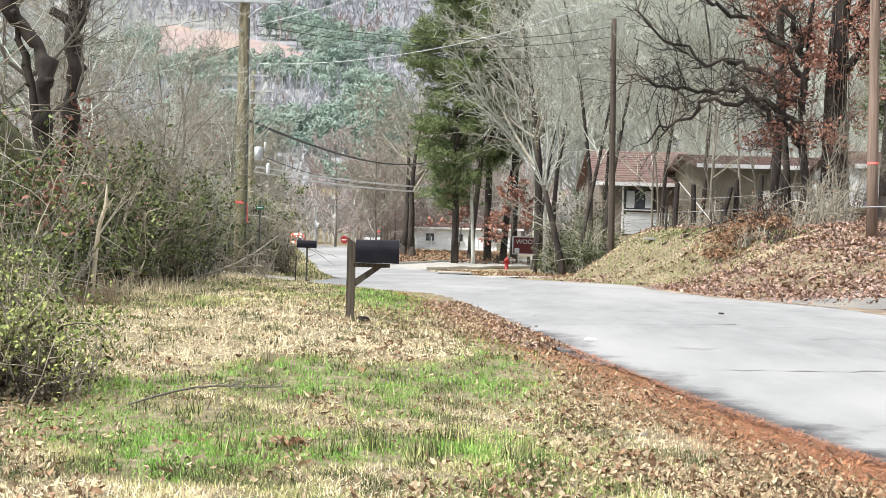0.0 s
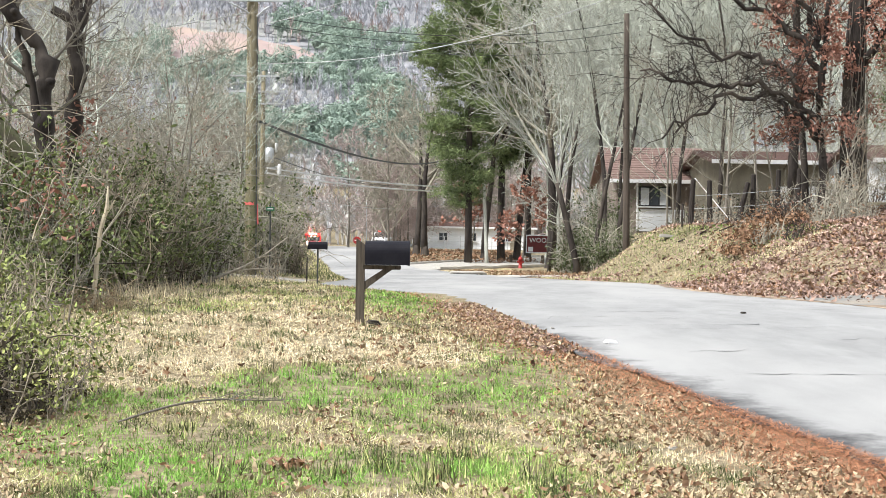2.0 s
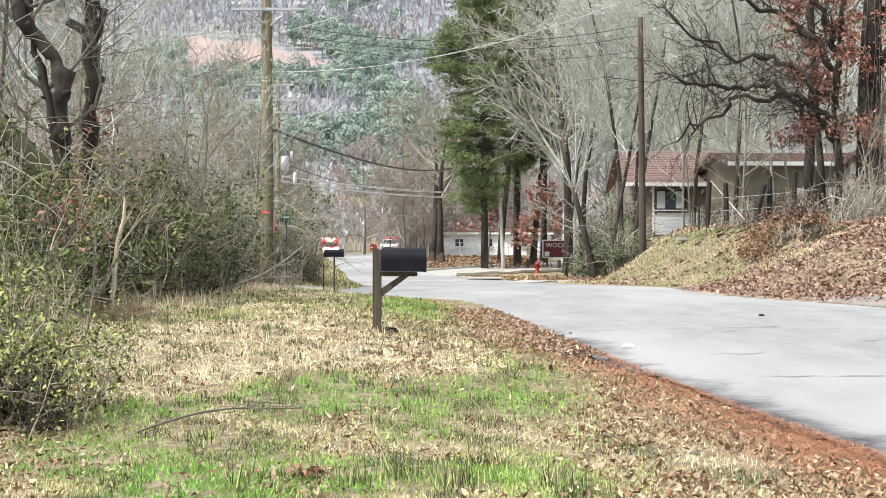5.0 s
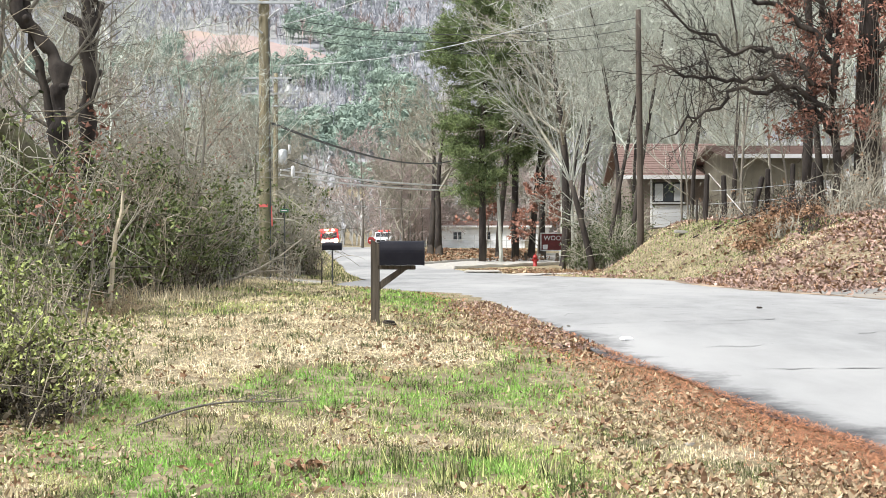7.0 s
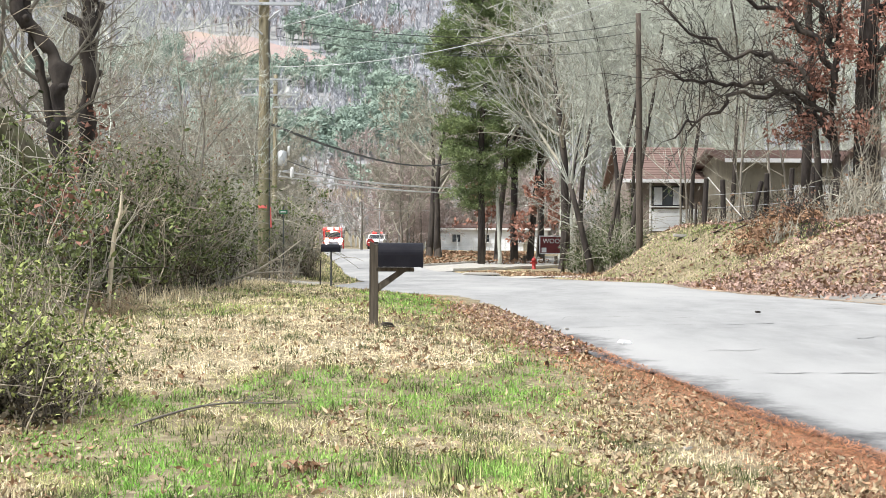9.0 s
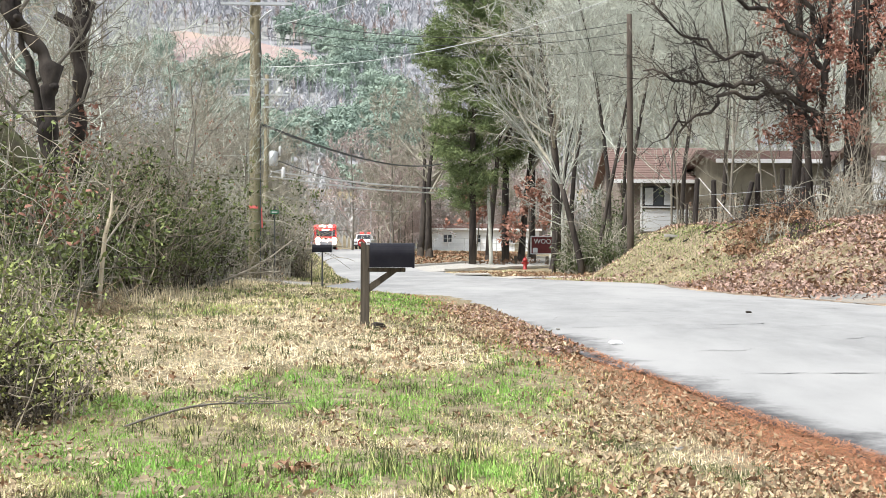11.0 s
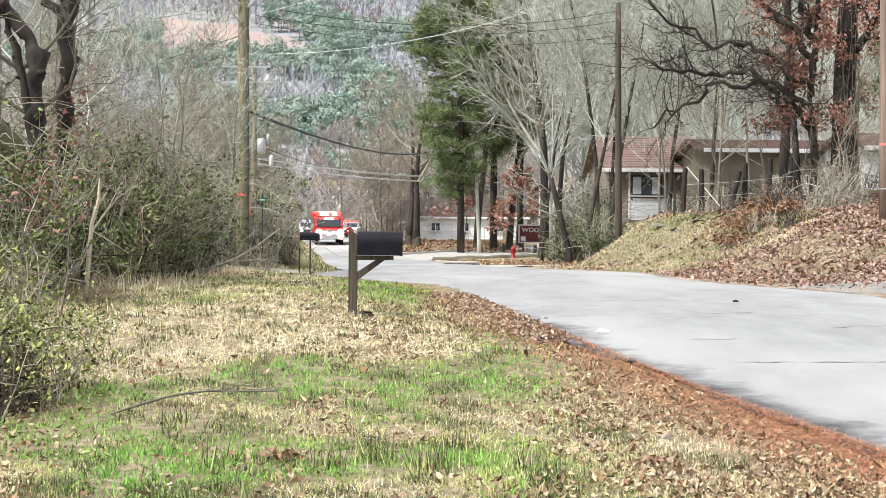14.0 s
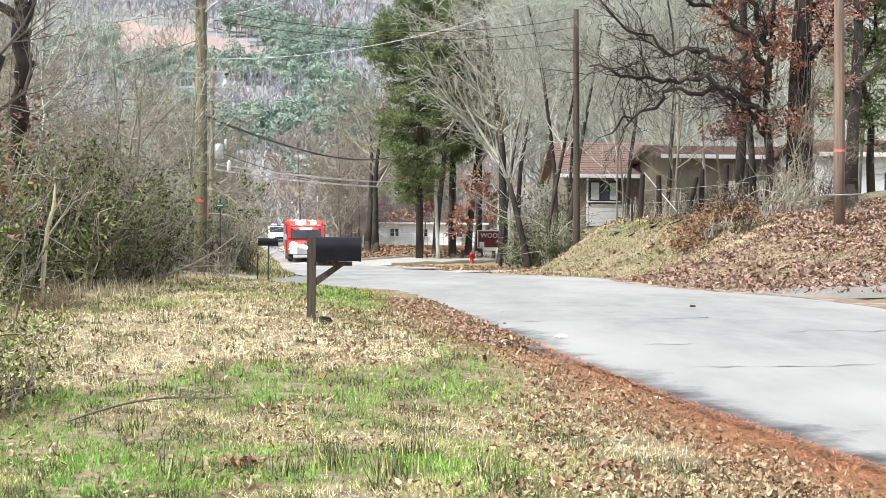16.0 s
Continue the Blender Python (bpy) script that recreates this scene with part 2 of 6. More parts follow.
# the far edge swells where the dirt and the driveway mouths have been driven flat
EDGE_R = ((12, 0), (17, 0.3), (22, 0.9), (27, 0.75), (32, 1.3), (37.5, 2.2), (41.5, 1.1), (46, 0.25), (50, 0))


def smoothstep(a, b, x):
    t = min(1.0, max(0.0, (x - a) / (b - a)))
    return t * t * (3 - 2 * t)


def along(table, y):
    for i in range(len(table) - 1):
        (y0, a), (y1, b) = table[i], table[i + 1]
        if y <= y1 or i == len(table) - 2:
            before = table[max(i - 1, 0)]
            after = table[min(i + 2, len(table) - 1)]
            s0 = (b - before[1]) / (y1 - before[0])
            s1 = (after[1] - a) / (after[0] - y0)
            h = y1 - y0
            t = min(1.0, max(0.0, (y - y0) / h))
            return (2 * t**3 - 3 * t**2 + 1) * a + (t**3 - 2 * t**2 + t) * h * s0 + (-2 * t**3 + 3 * t**2) * b + (t**3 - t**2) * h * s1


def road_x(y):
    return along(ROAD_X, y)


def edge_x(y):
    return road_x(y) - HALF + along(EDGE_OFF, y)


def right_x(y):
    return road_x(y) + HALF + along(EDGE_R, y)


def camber(x, y):
    """The road leans up towards its far edge."""
    return 0.1 * smoothstep(0.0, HALF, x - road_x(y)) * smoothstep(4, 16, y) * smoothstep(62, 48, y)


def road_z(y):
    return along(ROAD_Z, y)


def rough(x, y, s, a):
    return noise.noise(Vector((x * s, y * s, 3.7))) * a


def ground_z(x, y):
    """Height of the ground sheet."""
    yy = min(max(y, -40), 260)
    zr = road_z(yy)
    z = zr - 0.05 + camber(x, yy)
    if x < edge_x(yy):
        e = edge_x(yy) - x
        z = zr - 0.03 + 0.15 * smoothstep(0.25, 2.6, e) + 0.02 * max(0, e - 2.6) + rough(x, y, 0.9, 0.035) * smoothstep(0.2, 0.8, e)
        z += rough(x, y, 0.08, 0.5) * smoothstep(6, 20, e)
        z -= 0.09 * math.exp(-((e - 0.15) / 0.25) ** 2 - ((y - 13.9) / 0.9) ** 2)
    elif x > right_x(yy):
        e = x - right_x(yy)
        start = 0.3 + 0.6 * smoothstep(37, 43, y) + 3.7 * smoothstep(43.5, 49, y)
        wide = 5.0 - 1.5 * smoothstep(34, 41, y) + 3.0 * smoothstep(48, 60, y)
        tall = 0.12 + 1.72 * smoothstep(24.5, 35, y) + 0.4 * smoothstep(50, 66, y) - 2.1 * smoothstep(74, 92, y)
        tall *= 1 - smoothstep(48, 58, y) * (1 - smoothstep(0.095, 0.13, x / max(y, 1)))
        z = zr - 0.03 + camber(x, yy) + tall * smoothstep(start, start + wide, e) + rough(x, y, 0.7, 0.09) * smoothstep(0.3, 1.5, e)
        z += 0.24 * max(0, min(e - 7.0, 4)) * smoothstep(26, 34, y) * smoothstep(60, 44, y)
    # the long rise of the wooded ridge
    far = math.hypot(x * 0.55, y)
    if far > 170:
        z += 268 * smoothstep(150, 1500, far) * (1 + 0.10 * noise.noise(Vector((x * 0.004, y * 0.002, 0)))) + 0.10 * (far - 170) * smoothstep(170, 420, far)
    return z


def spaced(stops):
    out = []
    for a, b, s in stops:
        n = max(1, round((b - a) / s))
        out += [a + (b - a) * i / n for i in range(n)]
    return out + [stops[-1][1]]


xs = spaced([(-900, -150, 30), (-150, -30, 6), (-30, -10, 1.2), (-10, 18, 0.3), (18, 40, 1.5), (40, 150, 8), (150, 900, 30)])
ys = spaced([(-60, 0, 6), (0, 4, 1), (4, 60, 0.4), (60, 130, 1.5), (130, 300, 8), (300, 1700, 25)])
land = Sheaf()
land.v = [(x, y, ground_z(x, y)) for y in ys for x in xs]
W = len(xs)
land.f = [(j * W + i, j * W + i + 1, (j + 1) * W + i + 1, (j + 1) * W + i) for j in range(len(ys) - 1) for i in range(W - 1)]
ground = solid("ground", land, SOIL, "brown leaf-strewn earth verge rising to a wooded ridge", kind="structure", smooth=True)
ground.data.materials.append(HILL_HAZED)
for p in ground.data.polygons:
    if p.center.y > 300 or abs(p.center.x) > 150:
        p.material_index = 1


def ribbon(name, left, right, rows, material, label, lift, cols=8, kind="structure"):
    """A sheet between two edges, functions of y that give x, laid lift above the road."""
    s = Sheaf()
    for y in rows:
        a, b = left(y), right(y)
        for i in range(cols + 1):
            x = a + (b - a) * i / cols
            s.v.append((x, y, road_z(y) + lift(x, y)))
    n = cols + 1
    s.f = [(j * n + i, j * n + i + 1, (j + 1) * n + i + 1, (j + 1) * n + i) for j in range(len(rows) - 1) for i in range(cols)]
    return solid(name, s, material, label, kind=kind, smooth=True)


road_rows = spaced([(-40, 0, 4), (0, 40, 0.35), (40, 130, 1.5), (130, 260, 6)])


def crown(x, y):
    return 0.004 + 0.05 * (1 - min(1.05, ((x - road_x(y)) / HALF) ** 2)) - 0.02 + camber(x, y)


def ragged(y, k):
    return rough(k, y, 1.3, 0.16) + rough(k + 9, y, 5.0, 0.05)


ribbon("road", lambda y: edge_x(y) + ragged(y, 1), lambda y: right_x(y) + ragged(y, 5), road_rows, ASPHALT,
       "pale worn grey asphalt two-lane country road", crown, 40)
for me in (bpy.data.objects["road"].data,):
    far_from_edge = me.attributes.new("edge", "FLOAT", "POINT")
    far_from_edge.data.foreach_set("value", [v.co.x - (edge_x(v.co.y) + ragged(v.co.y, 1)) + 0.4 * max(0.0, v.co.y - 17.0) + 0.1 * max(0.0, 5.0 - v.co.y) for v in me.vertices])


def crack(y, u0, u1, wobble, width, seed):
    """A narrow sunken line across the road."""
    s, n = Sheaf(), 80
    for i in range(n + 1):
        u = u0 + (u1 - u0) * i / n
        yy = y + 0.15 * u + rough(u, seed, 0.8, wobble * 1.6) + rough(u, seed + 7, 5, wobble * 0.5)
        x = road_x(yy) + u
        w = width * max(0.08, 0.2 + rough(u, seed + 3, 2.5, 0.8))
        z = road_z(yy) + crown(x, yy) + 0.006
        s.v += [(x, yy - w, z), (x, yy + w, z)]
    s.f = [(2 * i, 2 * i + 2, 2 * i + 3, 2 * i + 1) for i in range(n)]
    return solid("road_crack", s, CRACK, "dark crack across the worn asphalt", kind="structure")


for spec in ((16.6, -2.6, 0.2, 0.12, 0.035, 1), (11.6, -2.2, 2.9, 0.18, 0.03, 2), (8.5, -2.3, 2.9, 0.08, 0.022, 3), (19.4, -1.2, 2.6, 0.3, 0.03, 4),
             (14.2, 0.2, 2.8, 0.5, 0.03, 5), (22.5, -2.4, 2.8, 0.2, 0.03, 6), (27, -2.7, 1.4, 0.2, 0.04, 7), (13.2, -2.0, -1.0, 0.3, 0.018, 8), (17.9, -2.3, -0.4, 0.5, 0.03, 9),
             (16.0, -2.4, 1.4, 0.1, 0.022, 10), (11.2, -0.4, 2.9, 0.3, 0.02, 11), (18.4, 0.3, 3.4, 0.4, 0.026, 12), (20.6, -1.8, 3.4, 0.15, 0.03, 13), (24.5, -2.2, 3.4, 0.3, 0.035, 14), (31, -2.4, 3.6, 0.3, 0.045, 15), (9.6, 0.6, 2.9, 0.25, 0.014, 16)):
    crack(*spec)

# sandy shoulders beyond both edges
ribbon("right_shoulder", lambda y: right_x(y) + ragged(y, 5) - 0.05, lambda y: right_x(y) + 0.3 + 0.5 * smoothstep(34, 24, y) + ragged(y, 8) * 2.0 + rough(8, y, 4, 0.15), spaced([(8, 46, 0.3)]), DIRT,
       "strip of red sandy dirt beside the road", lambda x, y: max(crown(x, y), ground_z(x, y) - road_z(y)) + 0.005, 6)

ribbon("left_shoulder", lambda y: edge_x(y) + ragged(y, 1) - 0.45 + ragged(y, 6), lambda y: edge_x(y) + ragged(y, 1) + 0.1 + ragged(y, 7) * 1.2 - 0.3 * smoothstep(26, 31, y), spaced([(16, 31, 0.25)]), SOIL,
       "strip of brown washed-out dirt along the verge", lambda x, y: max(crown(x, y), ground_z(x, y) - road_z(y)) + 0.008, 5)


def apron(name, corners, material, label, n=14, lift=0.02):
    """A paved sheet between four corners that lies on the ground."""
    s = Sheaf()
    a, b, c, d = (Vector((*p, 0)) for p in corners)
    for j in range(n + 1):
        for i in range(n + 1):
            p = a.lerp(b, i / n).lerp(d.lerp(c, i / n), j / n)
            s.v.append((p.x, p.y, ground_z(p.x, p.y) + lift))
    m = n + 1
    s.f = [(j * m + i, j * m + i + 1, (j + 1) * m + i + 1, (j + 1) * m + i) for j in range(n) for i in range(n)]
    return solid(name, s, material, label, kind="structure", smooth=True)


apron("driveway_1", ((7.3, 21.2), (16, 24.2), (16, 29.5), (7.1, 26.0)), DRIVE, "dark asphalt driveway climbing from the road")
apron("driveway_2", ((2.6, 44.6), (7.2, 50), (9, 57), (1.9, 47.6)), CONCRETE, "pale concrete driveway beside the grassy bank", 20, 0.05)
apron("driveway_3", ((-6.4, 35.2), (-3.4, 34.4), (-3.6, 39), (-6.8, 40)), CONCRETE, "sandy concrete driveway crossing the verge")
apron("side_street", ((-0.9, 70), (24, 112), (18, 118), (-3.0, 82)), CONCRETE, "pale side street joining the road", 24, 0.06)


# ---- plants ----
def rvec(rng, s=1.0):
    return Vector((rng.gauss(0, 1), rng.gauss(0, 1), rng.gauss(0, 1))) * s


def limb(sheaves, p, d, length, r, level, cfg, rng, ends):
    """A wandering tapered limb and, by its level, the limbs that fork from it."""
    n = (7, 5, 4, 2, 1)[level]
    pts, radii, p, d = [Vector(p)], [r], Vector(p), Vector(d).normalized()
    dirs = [d.copy()]
    for i in range(n):
        d = (d + rvec(rng, cfg["wob"][level]) + Vector((0, 0, cfg["up"][level]))).normalized()
        p = p + d * (length / n)
        pts.append(p.copy())
        dirs.append(d.copy())
        radii.append(max(cfg["thin"], r * (1 - cfg["taper"] * (i + 1) / n)))
    sheaves[0 if level == 0 else 1].path(pts, radii, (9, 6, 4, 3, 3)[level], caps=level == 0)
    if level >= cfg["levels"]:
        ends.append(pts[-1])
        return
    for k in range(cfg["kids"][level]):
        t = cfg["first"][level] + (1 - cfg["first"][level]) * (k + rng.random()) / cfg["kids"][level]
        i = min(n - 1, int(t * n))
        q = pts[i].lerp(pts[i + 1], t * n - i)
        side = dirs[i].orthogonal().normalized()
        side.rotate(Matrix.Rotation(rng.random() * 2 * math.pi, 3, dirs[i]))
        a = cfg["angle"][level] * (0.75 + 0.5 * rng.random())
        dd = dirs[i] * math.cos(a) + side * math.sin(a)
        limb(sheaves, q, dd, length * cfg["ratio"][level] * (1.15 - 0.6 * t) * (0.7 + 0.6 * rng.random()), max(cfg["thin"], radii[i] * cfg["fork"]), level + 1, cfg, rng, ends)


def gnarled(sheaf, pts, radii, seed, n=10, kink=0.03, lump=0.16):
    """A stem with kinks, swellings and knots between its main points."""
    rng, line, widths = random.Random(seed), [], []
    for i in range(len(pts) - 1):
        for k in range(4):
            t = k / 4
            line.append(Vector(pts[i]).lerp(Vector(pts[i + 1]), t) + rvec(rng, kink if i or k else 0))
            widths.append((radii[i] + (radii[i + 1] - radii[i]) * t) * (1 + rng.gauss(0, lump)))
    line.append(Vector(pts[-1]))
    widths.append(radii[-1])
    sheaf.path(line, widths, n)
    for k in range(len(line) // 2):
        i = rng.randrange(1, len(line) - 1)
        d = Vector((rng.gauss(0, 1), rng.gauss(0, 1), 0.3)).normalized()
        a = line[i] + d * widths[i] * 0.5
        sheaf.path([a, a + d * widths[i] * 0.6, a + d * widths[i] * 0.85], [widths[i] * 0.6, widths[i] * 0.42, widths[i] * 0.15], 6)


def tree_cfg(**kw):
    cfg = dict(levels=3, kids=(11, 5, 4, 3), first=(0.3, 0.25, 0.2, 0.2), angle=(0.8, 0.7, 0.7, 0.7), ratio=(0.5, 0.5, 0.5, 0.5), wob=(0.05, 0.12, 0.16, 0.2, 0.2),
               up=(0.03, 0.10, 0.06, 0.03, 0.0), taper=0.8, fork=0.5, thin=0.008)
    cfg.update(kw)
    return cfg


def scatter_leaves(sheaf, pts, size, rng, flat=0.0, fold=0.25):
    """Small folded leaves, four corners each, at the points."""
    for p in pts:
        a = rvec(rng)
        a.z *= 1 - flat
        a.normalize()
        b = a.cross(rvec(rng)).normalized()
        if flat and b.z ** 2 > 0.2:
            b.z *= 1 - flat
            b.normalize()
        c = a.cross(b)
        s = size * (0.55 + 0.9 * rng.random())
        p = Vector(p)
        w = s * rng.uniform(0.13, 0.27)
        up = c * s * fold * rng.uniform(0.3, 1.3)
        sheaf.add([p - a * s * 0.5 + up, p - a * s * 0.18 + b * w, p + a * s * 0.2 + b * w * 0.9 + up * 0.4, p + a * s * 0.55 + up * 1.2, p + a * s * 0.15 - b * w + up * 0.5, p - a * s * 0.2 - b * w * 0.8],
                  [(0, 1, 5), (1, 2, 4, 5), (2, 3, 4)])


def bare_tree(place, h, r, seed, label, bark=BARK, twig=TWIG, lean=(0, 0), leaves=0, leaf=None, leaf_size=0.14, name="tree", group="", **kw):
    rng = random.Random(seed)
    tree = thing(name, place, label, "tree", group)
    trunk, crown_s, ends = Sheaf(), Sheaf(), []
    limb((trunk, crown_s), (0, 0, -0.15), (lean[0], lean[1], 1), h, r, 0, tree_cfg(**kw), rng, ends)
    # root flare
    trunk.path([(0, 0, -0.25), (0, 0, 0.0), (0, 0, 0.2), (0, 0, 0.5), (0, 0, 0.8)], [r * 1.6, r * 1.32, r * 1.12, r * 0.98, r * 0.7], 9)
    part("trunk", trunk, bark, tree, smooth=True)
    part("crown", crown_s, twig, tree, smooth=True)
    if leaves:
        fol, pts = Sheaf(), []
        for i in range(leaves):
            e = ends[rng.randrange(len(ends))]
            pts.append(e + rvec(rng, 0.12))
        scatter_leaves(fol, pts, leaf_size, rng)
        part("foliage", fol, leaf, tree, "dry russet leaves still hanging on")
    return tree


def pine_tree(place, h, r, seed, crown_from, wide, label="tall green pine with layered boughs", tufts=80, lopsided=0.0):
    rng = random.Random(seed)
    tree = thing("pine_tree", place, label, "tree", "pines by the side street")
    trunk, boughs, fol = Sheaf(), Sheaf(), Sheaf()
    bend = [Vector((rng.gauss(0, 0.05) * i, rng.gauss(0, 0.05) * i, h * i / 8 - (0.2 if i == 0 else 0))) for i in range(9)]
    trunk.path(bend, [r * (1 - 0.85 * i / 8) for i in range(9)], 9)
    z = crown_from
    while z < h - 0.3:
        t = (z - crown_from) / (h - crown_from)
        reach = wide * (min(1, 0.3 + 2.4 * t) if t < 0.29 else 1.0) * (1 - 0.8 * max(0, t - 0.2) / 0.8)
        for k in range(rng.choice((3, 3, 4))):
            a = rng.random() * 2 * math.pi
            L = reach * (0.55 + 0.6 * rng.random()) * (1 + lopsided * -math.cos(a))
            i = min(7, int(z / h * 8))
            p0 = bend[i].lerp(bend[i + 1], z / h * 8 - i)
            d = Vector((math.cos(a), math.sin(a), 0.12 + 0.3 * t))
            pts = [p0 + d * (L * j / 4) + Vector((0, 0, -0.05 * L * (j / 4) ** 2)) + rvec(rng, 0.05 * j) for j in range(5)]
            boughs.path(pts, [0.045 * (1.1 - j / 5) + 0.008 for j in range(5)], 4)
            for m in range(int(tufts * L / wide / 6)):
                j = 0.25 + 0.75 * rng.random() ** 0.7
                heart = pts[0].lerp(pts[4], j) + Vector((rng.gauss(0, 0.42), rng.gauss(0, 0.42), rng.gauss(0, 0.2) - 0.05 * L * j * j))
                for w in range(22):
                    q = heart + Vector((rng.gauss(0, 0.17), rng.gauss(0, 0.17), rng.gauss(0, 0.09)))
                    v = (d * 0.6 + rvec(rng, 0.7) + Vector((0, 0, 0.25))).normalized() * (0.13 + 0.17 * rng.random())
                    sd = v.cross(rvec(rng)).normalized() * 0.03
                    fol.add([q - sd, q + sd, q + v], [(0, 1, 2)])
        z += 0.34 + 0.3 * rng.random()
    part("trunk", trunk, BARK_DARK, tree, smooth=True)
    part("branchwork", boughs, BARK, tree, smooth=True)
    part("foliage", fol, PINE, tree, "tufts of green needles")
    return tree


def shrub(place, wide, deep, h, canes, leaves, seed, label, leaf=SHRUB_LEAF, size=0.06, cane=CANE, low=0.15, name="shrub", thick=0.006):
    rng = random.Random(seed)
    ob = thing(name, place, label, "shrub", "brush along the verge")
    stems, fol, pts = Sheaf(), Sheaf(), []
    for i in range(canes):
        x, y = rng.uniform(-wide, wide), rng.uniform(-deep, deep)
        hh = h * (0.45 + 0.75 * rng.random()) * (1 - 0.35 * (x / wide) ** 2)
        p, d, line = Vector((x * 0.8, y * 0.8, -0.1)), Vector((rng.gauss(0, 0.2), rng.gauss(0, 0.2), 1)), []
        for j in range(6):
            line.append(p.copy())
            d = (d + rvec(rng, 0.14) + Vector((0, 0, -0.02 * j))).normalized()
            p = p + d * hh / 5
        w = thick * (0.6 + 1.2 * rng.random())
        stems.path(line, [w * (1.1 - j * 0.16) for j in range(6)], 3, caps=False)
        for f in range(3):
            j = rng.randrange(1, 5)
            q = line[j]
            e = q + (Vector((rng.gauss(0, 1), rng.gauss(0, 1), 0.5))).normalized() * hh * 0.22
            m = q.lerp(e, 0.5) + rvec(rng, 0.04)
            stems.path([q, m, e], [w * 0.6, w * 0.5, w * 0.35], 3, caps=False)
            pts += [e, m]
        pts += line[2:]
    for i in range(canes // (9 if thick > 0.005 else 14)):
        # long arching runners
        a = rng.random() * 6.283
        p = Vector((rng.uniform(-wide, wide), -deep * rng.uniform(0.2, 0.9), h * rng.uniform(0.1, 0.7)))
        d, line = Vector((rng.uniform(-1, 1), rng.uniform(-0.5, 0.3), rng.uniform(0.2, 1.0))), []
        for j in range(7):
            line.append(p.copy())
            d = (d + rvec(rng, 0.12) + Vector((0, 0, -0.14))).normalized()
            p = p + d * h * 0.13
        stems.path(line, [thick * (1.5 - 0.17 * j) for j in range(7)], 3, caps=False)
    hearts = [pts[rng.randrange(len(pts))] for _ in range(max(12, leaves // 45))]
    for i in range(leaves):
        # two leaves in three sit in sprays, the rest singly
        spray = i % 3
        a = hearts[rng.randrange(len(hearts))] if spray else pts[rng.randrange(len(pts))]
        if a.z < low * h and rng.random() < 0.7:
            continue
        scatter_leaves(fol, [a + rvec(rng, 0.055 + 0.022 * h if spray else 0.10 + 0.03 * h)], size, rng)
    part("brushwood", stems, cane, ob)
    part("foliage", fol, leaf, ob, "small dull green and tan leaves")
    return ob


def gz(x, y):
    return ground_z(x, y)


# near tangle and the hedge of brush on the verge
shrub((-2.85, 7.7, gz(-2.85, 7.7)), 1.05, 0.9, 0.84, 190, 10500, 11, "low tangled bush with yellow-green vine leaves and bare canes", VINE_LEAF, 0.034, low=0.35, thick=0.004)
shrub((-3.3, 6.3, gz(-3.3, 6.3)), 0.9, 0.6, 0.5, 80, 1800, 12, "low tangled bush with yellow-green vine leaves and bare canes", VINE_LEAF, 0.034, low=0.35, thick=0.004)
shrub((-3.9, 10.6, gz(-3.9, 10.6)), 0.9, 1.0, 0.85, 140, 3200, 13, "low bush of pale green vine leaves and dry canes", VINE_LEAF, 0.05, thick=0.004)
shrub((-4.75, 13.6, gz(-4.75, 13.6)), 0.95, 1.0, 1.3, 120, 2600, 14, "scrubby bush of dry canes and olive leaves", SHRUB_LEAF, 0.055)
# dark low filler, added to read as the shaded hollow under the bush
shrub((-2.95, 7.55, gz(-2.95, 7.55)), 0.95, 0.75, 0.5, 120, 3600, 17, "dark tangle added as shade under the vine bush", SHADE_TANGLE, 0.045, BARK_DARK, low=0.0, thick=0.005, name="dead_tangle")
shrub((-4.0, 10.5, gz(-4.0, 10.5)), 0.8, 0.8, 0.6, 90, 2400, 18, "dark tangle added as shade under the vine bush", SHADE_TANGLE, 0.05, BARK_DARK, low=0.0, thick=0.005, name="dead_tangle")
hedge = ((-5.5, 16.5, 1.3, 2.3), (-5.2, 19.8, 1.2, 2.3), (-5.5, 23.5, 1.4, 2.5), (-5.5, 27.5, 1.3, 2.7), (-6.4, 31.5, 1.2, 2.6), (-7.0, 36.5, 1.2, 2.8), (-5.7, 43, 1.5, 3.0), (-6.6, 48, 1.8, 3.2),
         (-8.6, 56, 2.0, 3.6), (-11, 66, 2.3, 4.0), (-14.5, 84, 2.6, 4.2), (-7.6, 17.5, 1.6, 3.1), (-7.9, 22.5, 1.6, 3.3), (-8.2, 28, 1.8, 3.6), (-8.7, 35, 2.0, 3.8), (-9.6, 44, 2.2, 4.2))
for i, (x, y, w, h) in enumerate(hedge):
    back = i >= 11
    shrub((x, y, gz(x, y)), w, w * 1.25, h, 230 if not back else 190, (8500 if y < 30 else 3000) if not back else 3000, 30 + i,
          "dense leggy brush with olive leaves and grey canes" if not back else "tall bare brush with a few olive leaves", SHRUB_LEAF, 0.075 if y < 30 else 0.11, TWIG if y > 30 or i % 3 == 0 else CANE, thick=0.008 if y < 30 else 0.013)
# the same dark filler stands for shade inside the hedge
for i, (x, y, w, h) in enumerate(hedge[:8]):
    shrub((x, y + 0.5, gz(x, y + 0.5)), w * 0.9, w, h * 0.62, 100, 1300, 330 + i, "dark tangle added as shade inside the brush", SHADE_TANGLE, 0.09 if y < 30 else 0.13, BARK_DARK, low=0.0, name="dead_tangle", thick=0.009)
